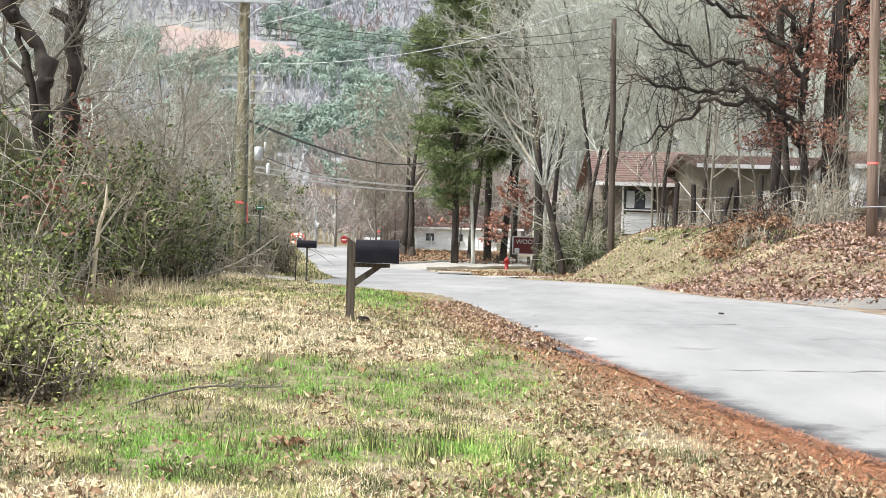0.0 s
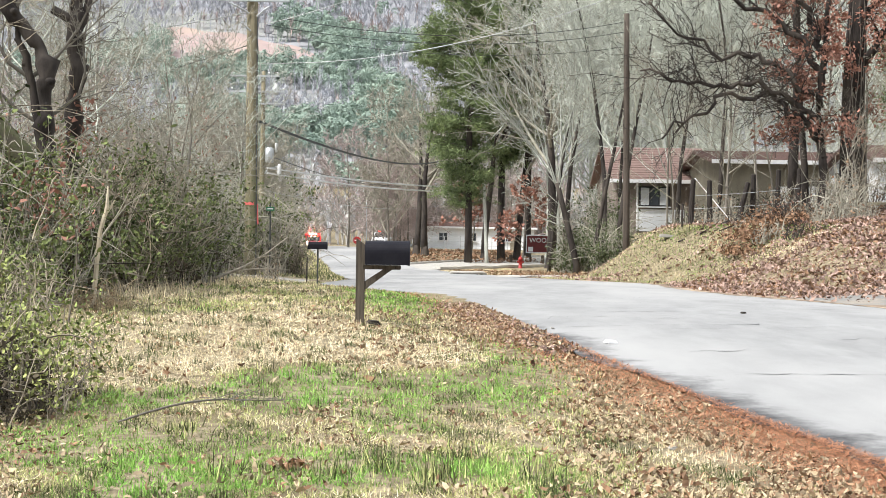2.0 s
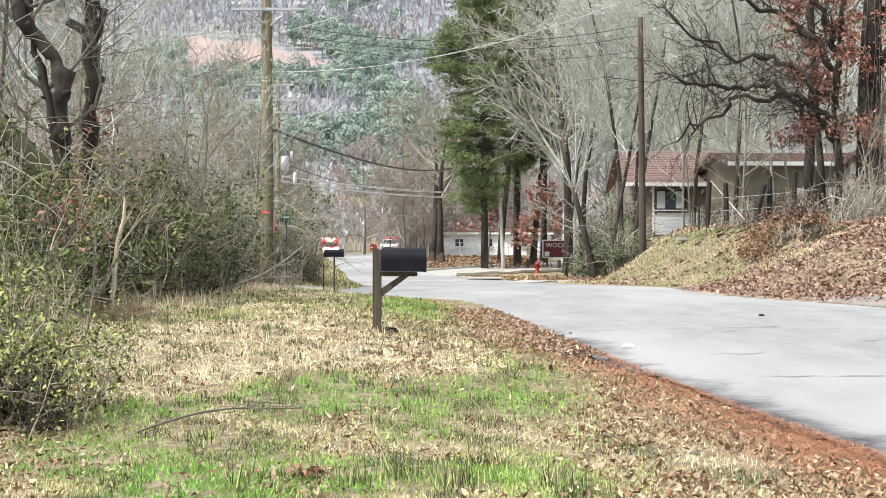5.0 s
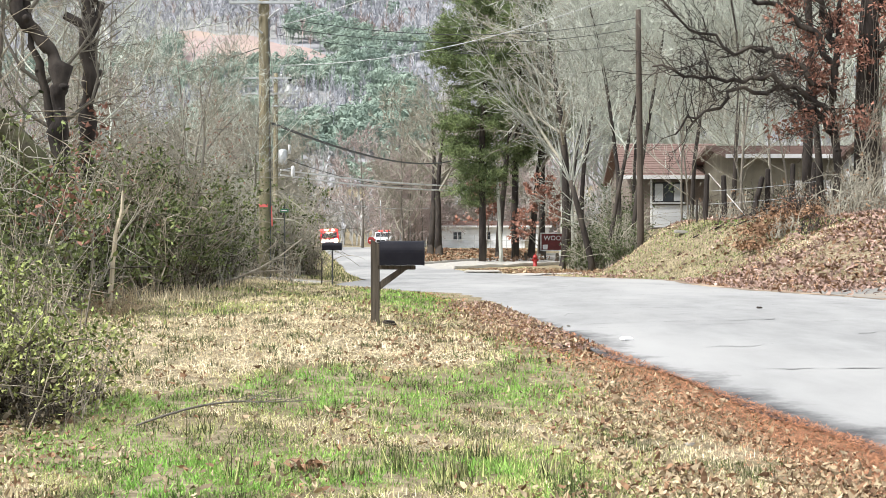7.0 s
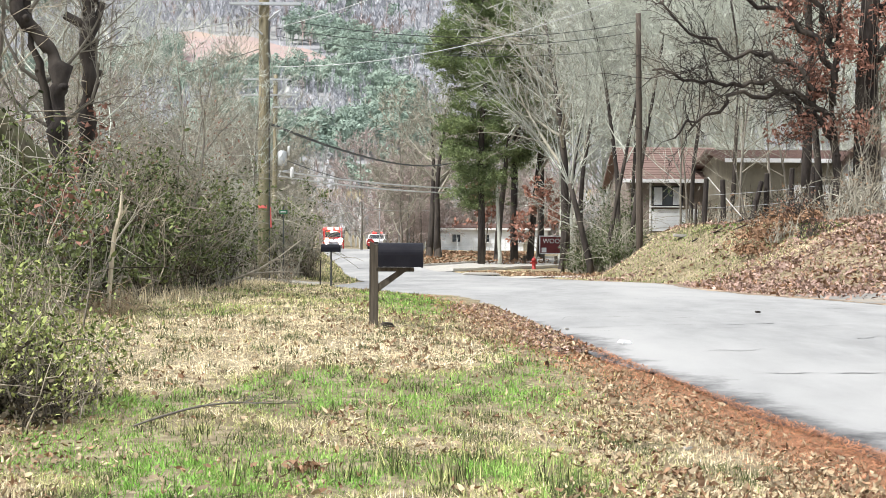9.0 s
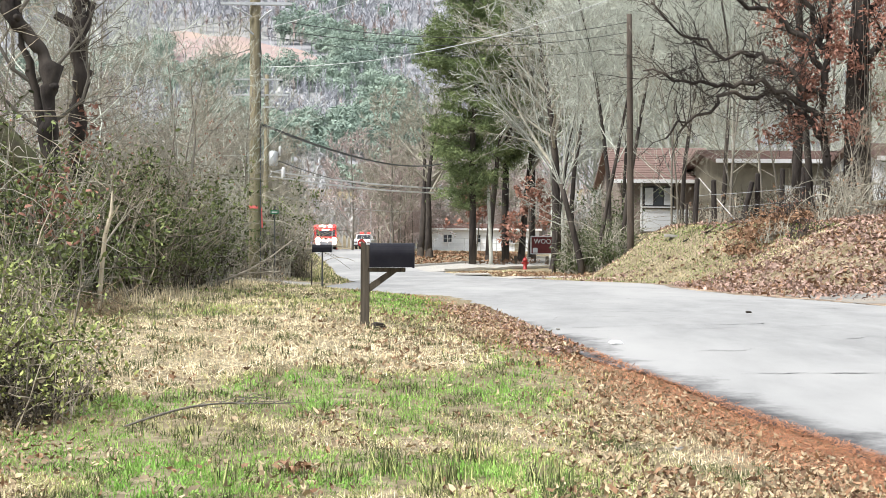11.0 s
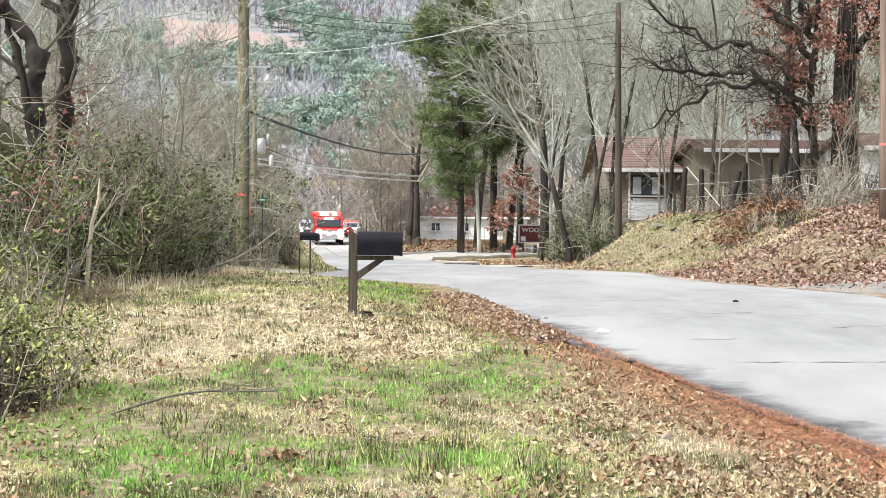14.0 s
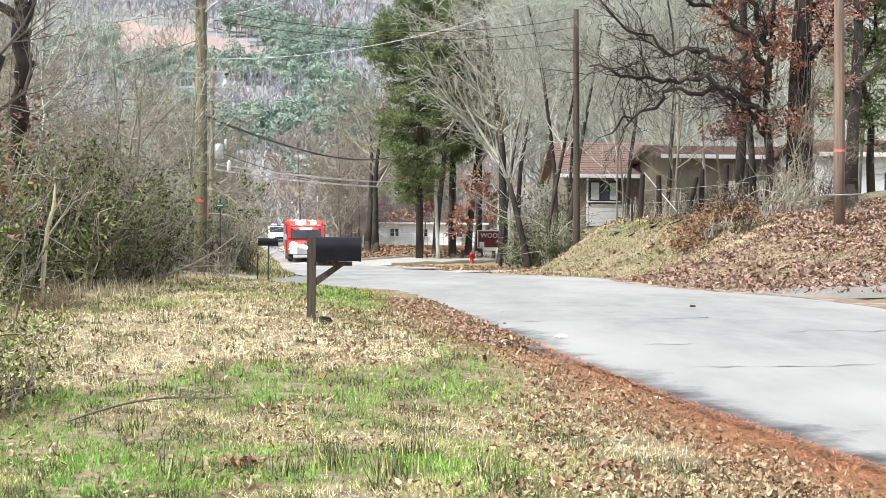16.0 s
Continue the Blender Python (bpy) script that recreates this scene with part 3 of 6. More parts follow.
for i, (x, y, z, w) in enumerate(((-5.0, 20.5, 1.35, 0.35), (-5.6, 17.8, 1.9, 0.3), (-6.2, 26, 2.3, 0.4), (-6.9, 38, 4.0, 0.7), (-7.2, 41, 4.6, 0.6), (-4.6, 15.6, 1.6, 0.25), (-7.6, 30, 3.6, 0.6), (-7.0, 24, 2.9, 0.45), (-5.9, 29.5, 2.2, 0.4), (-8.4, 36, 5.0, 0.6))):
    rng = random.Random(300 + i)
    sap = thing("dry_sapling", (x, y, gz(x, y)), "beech sapling with clinging russet leaves", "sapling")
    z -= gz(x, y)
    for k in range(4):
        s = Sheaf()
        s.path([(rng.gauss(0, 0.05), 0, -0.1), (rng.gauss(0, 0.1), 0, z * 0.5), (rng.gauss(0, w), rng.gauss(0, w), z + 0.2)], [0.014, 0.01, 0.004], 4)
        part("stem", s, TWIG, sap)
    s = Sheaf()
    scatter_leaves(s, [(rng.gauss(0, w), rng.gauss(0, w), z + rng.gauss(0, w)) for _ in range(190)], 0.085, rng)
    part("foliage", s, RUSSET, sap)

# broken pale stem
s = Sheaf()
s.path([(-4.13, 15.9, 0.3), (-4.08, 15.9, 0.97), (-4.05, 15.9, 1.3), (-3.97, 15.9, 1.6), (-3.96, 15.9, 1.86)], [0.035, 0.032, 0.03, 0.028, 0.01], 6)
s.path([(-4.01, 15.9, 1.48), (-3.93, 15.92, 1.6), (-3.88, 15.92, 1.69)], [0.02, 0.015, 0.006], 5)
solid("broken_stem", s, mat("stripped_wood", (0.62, 0.55, 0.42), (0.48, 0.41, 0.30), 0.8, 6), "snapped sapling stem stripped pale of bark", "dead stem")
s = Sheaf()
s.path([(-4.33, 16.8, 0.15), (-4.36, 16.9, 0.6), (-4.42, 17, 1.0)], [0.022, 0.02, 0.015], 5)
solid("dark_stem", s, BARK_DARK, "dark dead sapling stem in the dry weeds", "dead stem")

# snag, crooked tree, mossy trunk on the wooded side
snag = thing("dead_tree", (-6.1, 22, gz(-6.1, 22)), "topped dead tree with cut stubs and vines", "tree")
s = Sheaf()
gnarled(s, [(0, 0, -0.2), (0.0, 0, 1.2), (0.02, 0, 2.4), (0.05, 0, 3.4), (0.06, 0, 4.2), (0.05, 0, 4.9), (0.12, 0, 5.4)], [0.17, 0.15, 0.13, 0.12, 0.125, 0.12, 0.08], 91)
part("trunk", s, BARK_DARK, snag, smooth=True)
for a, b, r0 in (((0.04, 0, 4.45), (-0.36, 0, 4.72), 0.085), ((0.06, 0, 4.3), (0.26, 0.05, 4.95), 0.07), ((0.04, 0, 3.6), (0.27, 0, 3.75), 0.06), ((0.0, 0, 4.9), (-0.1, 0, 5.5), 0.06)):
    s = Sheaf()
    s.path([a, tuple((u + v) / 2 + 0.02 for u, v in zip(a, b)), b], [r0, r0 * 0.95, r0 * 0.9], 7)
    part("stub", s, BARK_DARK, snag, smooth=True)
rng = random.Random(5)
s = Sheaf()
for k in range(26):
    z = rng.uniform(0.6, 5.0)
    a = rng.random() * 6.28
    p = Vector((0.05 + 0.14 * math.cos(a), 0.14 * math.sin(a), z))
    s.path([p, p + rvec(rng, 0.2) + Vector((0, 0, 0.2)), p + rvec(rng, 0.35) + Vector((0, 0, 0.35))], [0.012, 0.009, 0.005], 3)
part("vine", s, CANE, snag)
s = Sheaf()
scatter_leaves(s, [(rng.gauss(0.22, 0.16), rng.gauss(-0.1, 0.12), rng.uniform(2.2, 3.2)) for _ in range(120)], 0.1, rng)
part("foliage", s, RUSSET, snag, "withered vine leaves")

crooked = thing("crooked_tree", (-5.95, 20, gz(-5.95, 20)), "crooked dark twin-stemmed tree without leaves", "tree")
tr, cr, ends = Sheaf(), Sheaf(), []
gnarled(tr, [(0, 0, -0.2), (0.02, 0, 1.2), (0.0, 0, 2.2), (-0.04, 0, 2.9), (-0.02, 0, 3.5), (-0.3, 0, 4.0), (-0.62, 0, 4.4), (-0.9, 0.1, 5.1), (-1.2, 0.2, 6.2), (-1.3, 0.2, 7.2)], [0.15, 0.13, 0.115, 0.11, 0.14, 0.105, 0.095, 0.08, 0.055, 0.03], 92)
gnarled(tr, [(-0.02, 0, 1.9), (-0.15, 0.05, 2.6), (-0.32, 0.1, 3.3), (-0.5, 0.1, 4.1), (-0.62, 0.2, 5.4), (-0.6, 0.3, 7.0)], [0.075, 0.07, 0.065, 0.06, 0.045, 0.025], 93, 8)
rng = random.Random(8)
for z0, x0 in ((3.3, -0.3), (4.3, -0.6), (5.0, -0.85), (5.6, -1.0), (6.2, -1.2), (4.6, -0.55), (5.4, -0.6), (2.6, -0.15)):
    for side in (-1, 1):
        limb((tr, cr), (x0, 0.1, z0), (side * 0.9, rng.uniform(-0.6, 0.6), 0.5), 1.9, 0.035, 1, tree_cfg(levels=4, wob=(0.05, 0.26, 0.26, 0.25, 0.25), thin=0.005), rng, ends)
part("trunk", tr, BARK_DARK, crooked, smooth=True)
part("crown", cr, BARK, crooked, smooth=True)

mossy = thing("mossy_trunk", (-5.4, 17.9, gz(-5.4, 17.9)), "leaning thick trunk furred with green moss", "tree")
s = Sheaf()
s.path([(0.1, 0.1, -0.2), (0.05, 0, 0.8), (-0.05, -0.1, 1.5), (-0.22, -0.2, 1.95), (-0.6, -0.3, 2.4), (-1.1, -0.5, 2.7), (-2.1, -0.8, 3.2)], [0.2, 0.18, 0.175, 0.175, 0.17, 0.16, 0.13], 12)
part("trunk", s, MOSS, mossy, smooth=True)
s = Sheaf()
rng = random.Random(3)
for k in range(14):
    limb((s, s), (rng.uniform(-1.6, -0.3), -0.4, 2.3 + rng.random() * 0.4), (rng.gauss(0, 0.5), rng.gauss(0, 0.5), 0.8), 1.0, 0.015, 2, tree_cfg(levels=3, thin=0.004), rng, [])
part("brushwood", s, TWIG, mossy, smooth=True)

for x, y, h, sd, lean in ((-5.3, 25, 4.6, 411, (0.25, 0)), (-7.4, 26, 5.6, 412, (-0.15, 0)), (-6.9, 22.5, 4.4, 414, (0.2, 0)), (-8.4, 29.5, 6.0, 416, (0.1, 0)), (-7.7, 33.5, 5.2, 417, (0.25, 0))):
    bare_tree((x, y, gz(x, y)), h, 0.055, sd, "twisted bare tree rising out of the brush", BARK, TWIG, lean, name="twisted_tree", levels=4, kids=(13, 6, 4, 3), first=(0.35, 0.2, 0.2, 0.2),
              angle=(1.0, 0.8, 0.8, 0.7), wob=(0.16, 0.26, 0.26, 0.25, 0.25), ratio=(0.42, 0.5, 0.5, 0.5), up=(0.06, 0.0, 0.02, 0.0, 0.0), thin=0.005)
bough, rng = thing("fallen_bough", (-4.75, 27, gz(-4.75, 27)), "pale forked dead bough propped in the brush", "branch"), random.Random(415)
DEADWOOD = mat("grey_deadwood", (0.50, 0.45, 0.37), (0.27, 0.24, 0.19), 0.9, 7, bump=0.5, fine=25)
for pts, r0 in (((-0.1, 0, 0.02), (0.4, 0.1, 0.18), (0.85, 0.2, 0.36), (1.3, 0.4, 0.66), (1.72, 0.6, 1.0)), 0.034), (((0.55, 0.1, 0.25), (1.0, 0.2, 0.33), (1.4, 0.3, 0.34), (1.8, 0.4, 0.30)), 0.022), \
                (((0.9, 0.2, 0.4), (1.0, 0.2, 0.7), (1.25, 0.3, 0.95)), 0.018), (((1.1, 0.3, 0.5), (1.4, 0.3, 0.6), (1.65, 0.4, 0.55)), 0.016), (((1.2, 0.3, 0.35), (1.4, 0.3, 0.15), (1.6, 0.4, 0.02)), 0.014):
    s = Sheaf()
    s.path([Vector(p) + rvec(rng, 0.02) for p in pts], [r0 * (1 - 0.7 * i / (len(pts) - 1)) for i in range(len(pts))], 7)
    for k in range(4):
        p = Vector(pts[1]).lerp(Vector(pts[-1]), rng.random() * 0.8)
        s.path([p, p + rvec(rng, 0.05) + Vector((0.08, 0, 0.07)), p + rvec(rng, 0.08) + Vector((0.17, 0, 0.15))], [0.009, 0.007, 0.004], 4)
    part("limb", s, DEADWOOD, bough, smooth=True)

# thin woods on the left, built in a few forms and repeated
forms = [bare_tree((-7.2, 24, gz(-7.2, 24)), 6.5, 0.05, 401, "slender grey bare sapling in the brush", BARK_PALE, TWIG_PALE, (0.05, 0), group="saplings", name="sapling", levels=4, kids=(14, 5, 3, 3), first=(0.25, 0.2, 0.2, 0.2), thin=0.004),
         bare_tree((-9, 27, gz(-9, 27)), 8.5, 0.06, 402, "slender brown bare tree in the brush", BARK, TWIG, (-0.06, 0), group="saplings", name="sapling", levels=4, kids=(14, 5, 4, 3), first=(0.25, 0.2, 0.2, 0.2), thin=0.006),
         bare_tree((-6.4, 29, gz(-6.4, 29)), 5.0, 0.04, 403, "thin tan bare sapling in the brush", CANE, CANE, (0.1, 0), group="saplings", name="sapling", levels=4, kids=(14, 5, 3, 3), first=(0.2, 0.2, 0.2, 0.2), thin=0.004),
         bare_tree((-11, 33, gz(-11, 33)), 11, 0.075, 404, "tall grey bare tree behind the brush", BARK, TWIG_PALE, (0.02, 0), group="saplings", levels=4, kids=(14, 6, 4, 3), thin=0.008)]
rng = random.Random(77)
spots = [(-6.9, 26.5), (-6.6, 33.5), (-8.4, 19.5), (-9.5, 23), (-7.0, 36), (-8.0, 40), (-7.4, 45), (-9, 48), (-8.2, 53), (-10.5, 52), (-12, 58), (-10, 38), (-11.5, 43), (-13, 48), (-12.5, 27), (-14, 35), (-8.9, 31),
         (-15, 55), (-13, 64), (-10.5, 62), (-16, 70), (-13.5, 75), (-18, 80), (-17, 62), (-7.7, 21), (-6.0, 40.5), (-6.9, 42), (-15.5, 45), (-19, 66)]
for i, (x, y) in enumerate(spots):
    f = forms[(0, 1, 2, 1, 3, 0, 2)[i % 7]]
    copy_thing(f, pose(x, y, gz(x, y) - 0.05, rng.gauss(0, 3), rng.gauss(0, 4), rng.uniform(0, 360)) @ Matrix.Scale(rng.uniform(0.8, 1.15) * (0.55 if x / y > -0.19 else 0.72 if x / y > -0.25 else 1), 4))

# pines, the pale forked tree and the trunks by the side street
pine_tree((2.7, 88, gz(2.7, 88)), 25, 0.27, 501, 4.2, 4.0, lopsided=0.12, tufts=400)
pine_tree((5.3, 94, gz(5.3, 94)), 27, 0.3, 502, 7.0, 4.4, tufts=320)
pine_tree((7.6, 99, gz(7.6, 99)), 24, 0.28, 503, 9, 4.2, tufts=340)
for x, y, h, r, sd in ((4.0, 92.5, 14, 0.27, 511), (6.5, 95, 16, 0.28, 512), (7.62, 80, 16, 0.33, 513), (-0.3, 101, 12, 0.3, 514), (-1.0, 103, 12, 0.28, 515), (8.9, 84, 15, 0.2, 516)):
    bare_tree((x, y, gz(x, y)), h, r, sd, "straight dark-barked bare tree by the side street", BARK_DARK, TWIG, group="street trees", first=(0.4, 0.2, 0.2, 0.2), levels=4, kids=(15, 6, 5, 3), thin=0.013)
bare_tree((6.3, 86, gz(6.3, 86)), 4.8, 0.05, 517, "low beech with clinging russet leaves", BARK, TWIG, leaves=900, leaf=RUSSET, leaf_size=0.3, kids=(10, 5, 3, 2), first=(0.2,) * 4)
bare_tree((3.2, 97, gz(3.2, 97)), 5.5, 0.06, 518, "low beech with clinging russet leaves", BARK, TWIG, leaves=900, leaf=RUSSET, leaf_size=0.3, kids=(10, 5, 3, 2), first=(0.2,) * 4)
forked = thing("forked_tree", (6.9, 60, gz(6.9, 60)), "pale-branched forked tree leaning over the driveway", "tree")
tr, cr, ends, rng = Sheaf(), Sheaf(), [], random.Random(21)
tr.path([(0.1, 0, -0.3), (0, 0, 0.6), (-0.35, 0, 2.0), (-0.65, 0, 3.2), (-0.95, 0, 4.3)], [0.2, 0.16, 0.14, 0.13, 0.12], 9)
for dx, L, w in ((-0.7, 8.0, 0.034), (-0.36, 9.5, 0.04), (-0.05, 9.8, 0.045), (0.12, 9.2, 0.04), (0.5, 8, 0.034), (-1.0, 6.0, 0.028), (0.3, 9.0, 0.035), (-0.5, 8.8, 0.032)):
    limb((cr, cr), (-0.9 + rng.uniform(-0.1, 0.1), 0, 3.4 + rng.random() * 1.3), (dx, rng.uniform(-0.35, 0.35), 1), L, w, 1, tree_cfg(levels=3, kids=(9, 11, 6, 3), ratio=(0.5, 0.36, 0.5, 0.5), angle=(0.5, 0.55, 0.6, 0.6), wob=(0.05, 0.10, 0.16, 0.2, 0.2), thin=0.011), rng, ends)
for z0, x0, dx in ((2.6, -0.5, -1), (3.1, -0.6, -0.9), (2.9, -0.6, 0.9), (2.2, -0.4, -1.1)):
    limb((cr, cr), (x0, 0, z0), (dx, rng.uniform(-0.4, 0.4), 0.3), 2.8, 0.026, 1, tree_cfg(levels=3, thin=0.009), rng, ends)
part("trunk", tr, BARK_DARK, forked, smooth=True)
part("crown", cr, BARK_SILVER, forked, smooth=True)
for x, y, h, r, sd in ((7.45, 58, 13, 0.115, 521), (7.95, 58.6, 15, 0.13, 522), (8.4, 57.6, 14, 0.12, 523), (9.3, 63, 14, 0.1, 524), (6.2, 66, 12, 0.09, 525), (10.6, 55, 12, 0.11, 526), (11.6, 52, 11, 0.11, 527)):
    bare_tree((x, y, gz(x, y)), h, r, sd, "slim dark bare tree at the edge of the yard", BARK_DARK, TWIG_PALE, group="yard trees", first=(0.38, 0.2, 0.2, 0.2), angle=(0.65, 0.7, 0.7, 0.7), fork=0.34, levels=4, kids=(20, 7, 5, 3), thin=0.010)
for i, (x, y, w, h) in enumerate(((7.1, 61.5, 0.9, 1.9), (7.0, 65.5, 0.7, 1.4), (8.3, 60, 0.8, 2.6), (7.9, 57, 0.7, 2.4), (8.8, 62.5, 0.8, 4.2), (7.6, 64, 0.7, 3.4))):
    shrub((x, y, gz(x, y)), w, w, h, 90, 2200, 540 + i, "evergreen undergrowth round the yard trees", EVERGREEN, 0.12, TWIG, thick=0.012)

# oak on the bank with russet leaves, its dark low limbs, and its neighbours
oak = bare_tree((13.2, 40, gz(13.2, 40)), 14, 0.46, 601, "massive dark oak with vines and clinging russet leaves", BARK_DARK, BARK_DARK, leaves=6500, leaf=RUSSET, leaf_size=0.13, name="oak_tree",
                first=(0.34, 0.2, 0.2, 0.2), kids=(13, 6, 4, 3), ratio=(0.27, 0.5, 0.5, 0.5), wob=(0.02, 0.14, 0.2, 0.2, 0.2), thin=0.009)
rng = random.Random(602)
for k in range(7):
    # pale creepers climbing the trunk
    a, z, line = rng.uniform(3.4, 6.0), 0.0, []
    for j in range(14):
        r_here = 0.46 * (1 - 0.8 * z / 14) + 0.03 + (0.1 if z < 0.6 else 0)
        line.append((r_here * math.cos(a), r_here * math.sin(a), z))
        a += rng.gauss(0, 0.16)
        z += rng.uniform(0.35, 0.65)
    s = Sheaf()
    s.path(line, [0.022 - 0.001 * j for j in range(14)], 5)
    part("creeper", s, BARK, oak, "grey woody creeper")
bare_tree((12.5, 42.5, gz(12.5, 42.5)), 13, 0.13, 602, "dark oak with clinging russet leaves", BARK_DARK, BARK, leaves=1700, leaf=RUSSET, leaf_size=0.13, name="oak_tree", first=(0.3, 0.2, 0.2, 0.2), kids=(13, 6, 4, 2), ratio=(0.28, 0.5, 0.5, 0.5), thin=0.009)
bare_tree((14.3, 38.5, gz(14.3, 38.5)), 13, 0.22, 603, "dark oak with clinging russet leaves", BARK_DARK, BARK, leaves=1700, leaf=RUSSET, leaf_size=0.13, name="oak_tree", first=(0.3, 0.2, 0.2, 0.2), kids=(13, 6, 4, 2), ratio=(0.28, 0.5, 0.5, 0.5), thin=0.009)
spread = thing("spreading_oak", (12.0, 39.5, gz(12.0, 39.5)), "old oak with long dark limbs reaching over the bank", "tree")
tr, cr, ends, rng = Sheaf(), Sheaf(), [], random.Random(31)
gnarled(tr, [(0.2, 0, -0.3), (0.15, 0, 1.2), (0.05, 0, 2.4), (-0.1, 0, 3.4), (0.1, 0, 5.0), (0.3, 0, 8)], [0.15, 0.13, 0.12, 0.115, 0.10, 0.06], 94)
arms = (((-0.05, 0, 2.6), (-0.7, 0, 3.4), (-1.7, 0.1, 3.95), (-3.0, 0.2, 3.9), (-4.2, 0.2, 3.0), (-5.0, 0.3, 2.55)),
        ((-0.05, 0, 3.2), (-1.0, 0, 3.9), (-2.2, -0.1, 4.3), (-3.4, -0.2, 4.2), (-4.6, 0, 4.5), (-5.9, 0, 4.75)),
        ((0, 0, 3.6), (-0.9, -0.1, 4.6), (-2.0, 0, 5.1), (-3.1, 0.1, 5.2), (-4.3, 0.1, 5.9), (-5.6, 0, 6.9)),
        ((0.1, 0, 4.6), (-0.6, 0.1, 5.8), (-1.7, 0.1, 6.6), (-2.9, 0, 6.9), (-4.2, 0, 7.6), (-5.6, 0.1, 8.2)),
        ((0.15, 0, 5.2), (-0.3, 0, 6.6), (-1.2, 0, 7.8), (-2.4, 0, 8.6), (-3.6, 0, 9.0)))
for arm in arms:
    # each limb kinks on its way, as old oak limbs do
    bent, widths = [], []
    for i in range(len(arm) - 1):
        for k in range(4):
            bent.append(Vector(arm[i]).lerp(Vector(arm[i + 1]), k / 4) + (rvec(rng, 0.085) if i or k else Vector((0, 0, 0))))
            widths.append(0.11 - 0.085 * (i + k / 4) / (len(arm) - 1))
    cr.path(bent, widths, 6)
    arm = bent[::4] + [bent[-1]]
    for i in range(1, len(arm)):
        for k in range(8):
            p = Vector(arm[i - 1]).lerp(Vector(arm[i]), rng.random())
            limb((cr, cr), p, (rng.gauss(-0.4, 0.7), rng.gauss(0, 0.6), rng.gauss(0.25, 0.7)), rng.uniform(0.9, 2.1), 0.022, 2, tree_cfg(levels=4, kids=(9, 6, 4, 3), thin=0.007, wob=(0.05, 0.2, 0.25, 0.25, 0.25), up=(0, 0, 0.06, 0.04, 0)), rng, ends)
part("trunk", tr, BARK_DARK, spread, smooth=True)
part("crown", cr, BARK_DARK, spread, smooth=True)
s, rng = Sheaf(), random.Random(32)
hang = [Vector((rng.gauss(-0.1, 0.75) if k % 3 else rng.uniform(-1.4, 2.6), rng.gauss(0, 0.6), rng.uniform(2.7, 7.2))) for k in range(74)]
scatter_leaves(s, [h + rvec(rng, 0.17) for h in hang for _ in range(75)], 0.13, rng)
part("foliage", s, RUSSET, spread, "dry russet leaves still hanging on")
cedar = pine_tree((15.9, 41, gz(15.9, 41)), 8, 0.14, 611, 1.5, 1.5, "dark green cedar beside the oak", 70)
pine_tree((13.0, 46, gz(13.0, 46)), 15, 0.2, 612, 9.0, 2.0, "tall green pine behind the oaks", 50)

# taller bare woods behind the houses and down the valley
back = [bare_tree((12, 92, gz(12, 92)), 19, 0.2, 701, "tall grey bare tree in the woods behind the houses", BARK_PALE, TWIG_PALE, group="woods behind the houses", levels=4, kids=(16, 6, 4, 3), first=(0.3, 0.2, 0.2, 0.2), thin=0.017),
        bare_tree((18, 98, gz(18, 98)), 17, 0.17, 702, "grey-green bare tree in the woods behind the houses", BARK_PALE, TWIG_PALE, group="woods behind the houses", levels=4, kids=(16, 6, 4, 3), first=(0.2, 0.2, 0.2, 0.2), thin=0.017),
        bare_tree((-8, 128, gz(-8, 128)), 11, 0.12, 703, "bare tree with a russet haze of twigs", BARK, WOOD_FAR_RUSSET, group="valley trees", levels=4, kids=(17, 8, 5, 2), first=(0.1, 0.15, 0.2, 0.2), angle=(0.95, 0.8, 0.7, 0.7), ratio=(0.42, 0.5, 0.5, 0.5), thin=0.024),
        bare_tree((-20, 120, gz(-20, 120)), 13, 0.11, 704, "pale grey bare tree in the valley", BARK, TWIG, group="valley trees", levels=4, kids=(17, 8, 5, 2), first=(0.1, 0.15, 0.2, 0.2), angle=(0.9, 0.8, 0.7, 0.7), ratio=(0.42, 0.5, 0.5, 0.5), thin=0.024)]
rng = random.Random(88)
for i in range(36):
    y = rng.uniform(82, 135)
    x = rng.uniform(0.085, 0.40) * y
    copy_thing(back[i % 2], pose(x, y, gz(x, y) - 0.1, rng.gauss(0, 2), rng.gauss(0, 3), rng.uniform(0, 360)) @ Matrix.Scale(rng.uniform(0.8, 1.2), 4))
for i in range(110):
    y = rng.uniform(112, 168)
    x = rng.uniform(-0.06, -0.005) * y if i % 2 else rng.uniform(-0.30, -0.095) * y
    if abs(x - road_x(y)) < 5.5:
        x += 9
    if x > -1.5:
        continue
    copy_thing(back[2 + (0 if i % 2 or i % 5 == 0 else 1)], pose(x, y, gz(x, y) - 0.1, rng.gauss(0, 2), rng.gauss(0, 3), rng.uniform(0, 360)) @ Matrix.Scale(rng.uniform(0.55, 1.0), 4))

def cleared(a):
    """Upper rim of the clearing on the ridge, by bearing."""
    u = (a + 0.205) / 0.12
    return 0.162 - 0.02 * u * u + 0.0012 * math.sin(u * 17)


for i in range(20):
    y = rng.uniform(147, 172)
    x = rng.uniform(-0.02, 0.10) * y
    copy_thing(back[2 if i % 3 else 3], pose(x, y, gz(x, y) - 0.1, rng.gauss(0, 2), rng.gauss(0, 3), rng.uniform(0, 360)) @ Matrix.Scale(rng.uniform(0.7, 1.0), 4))

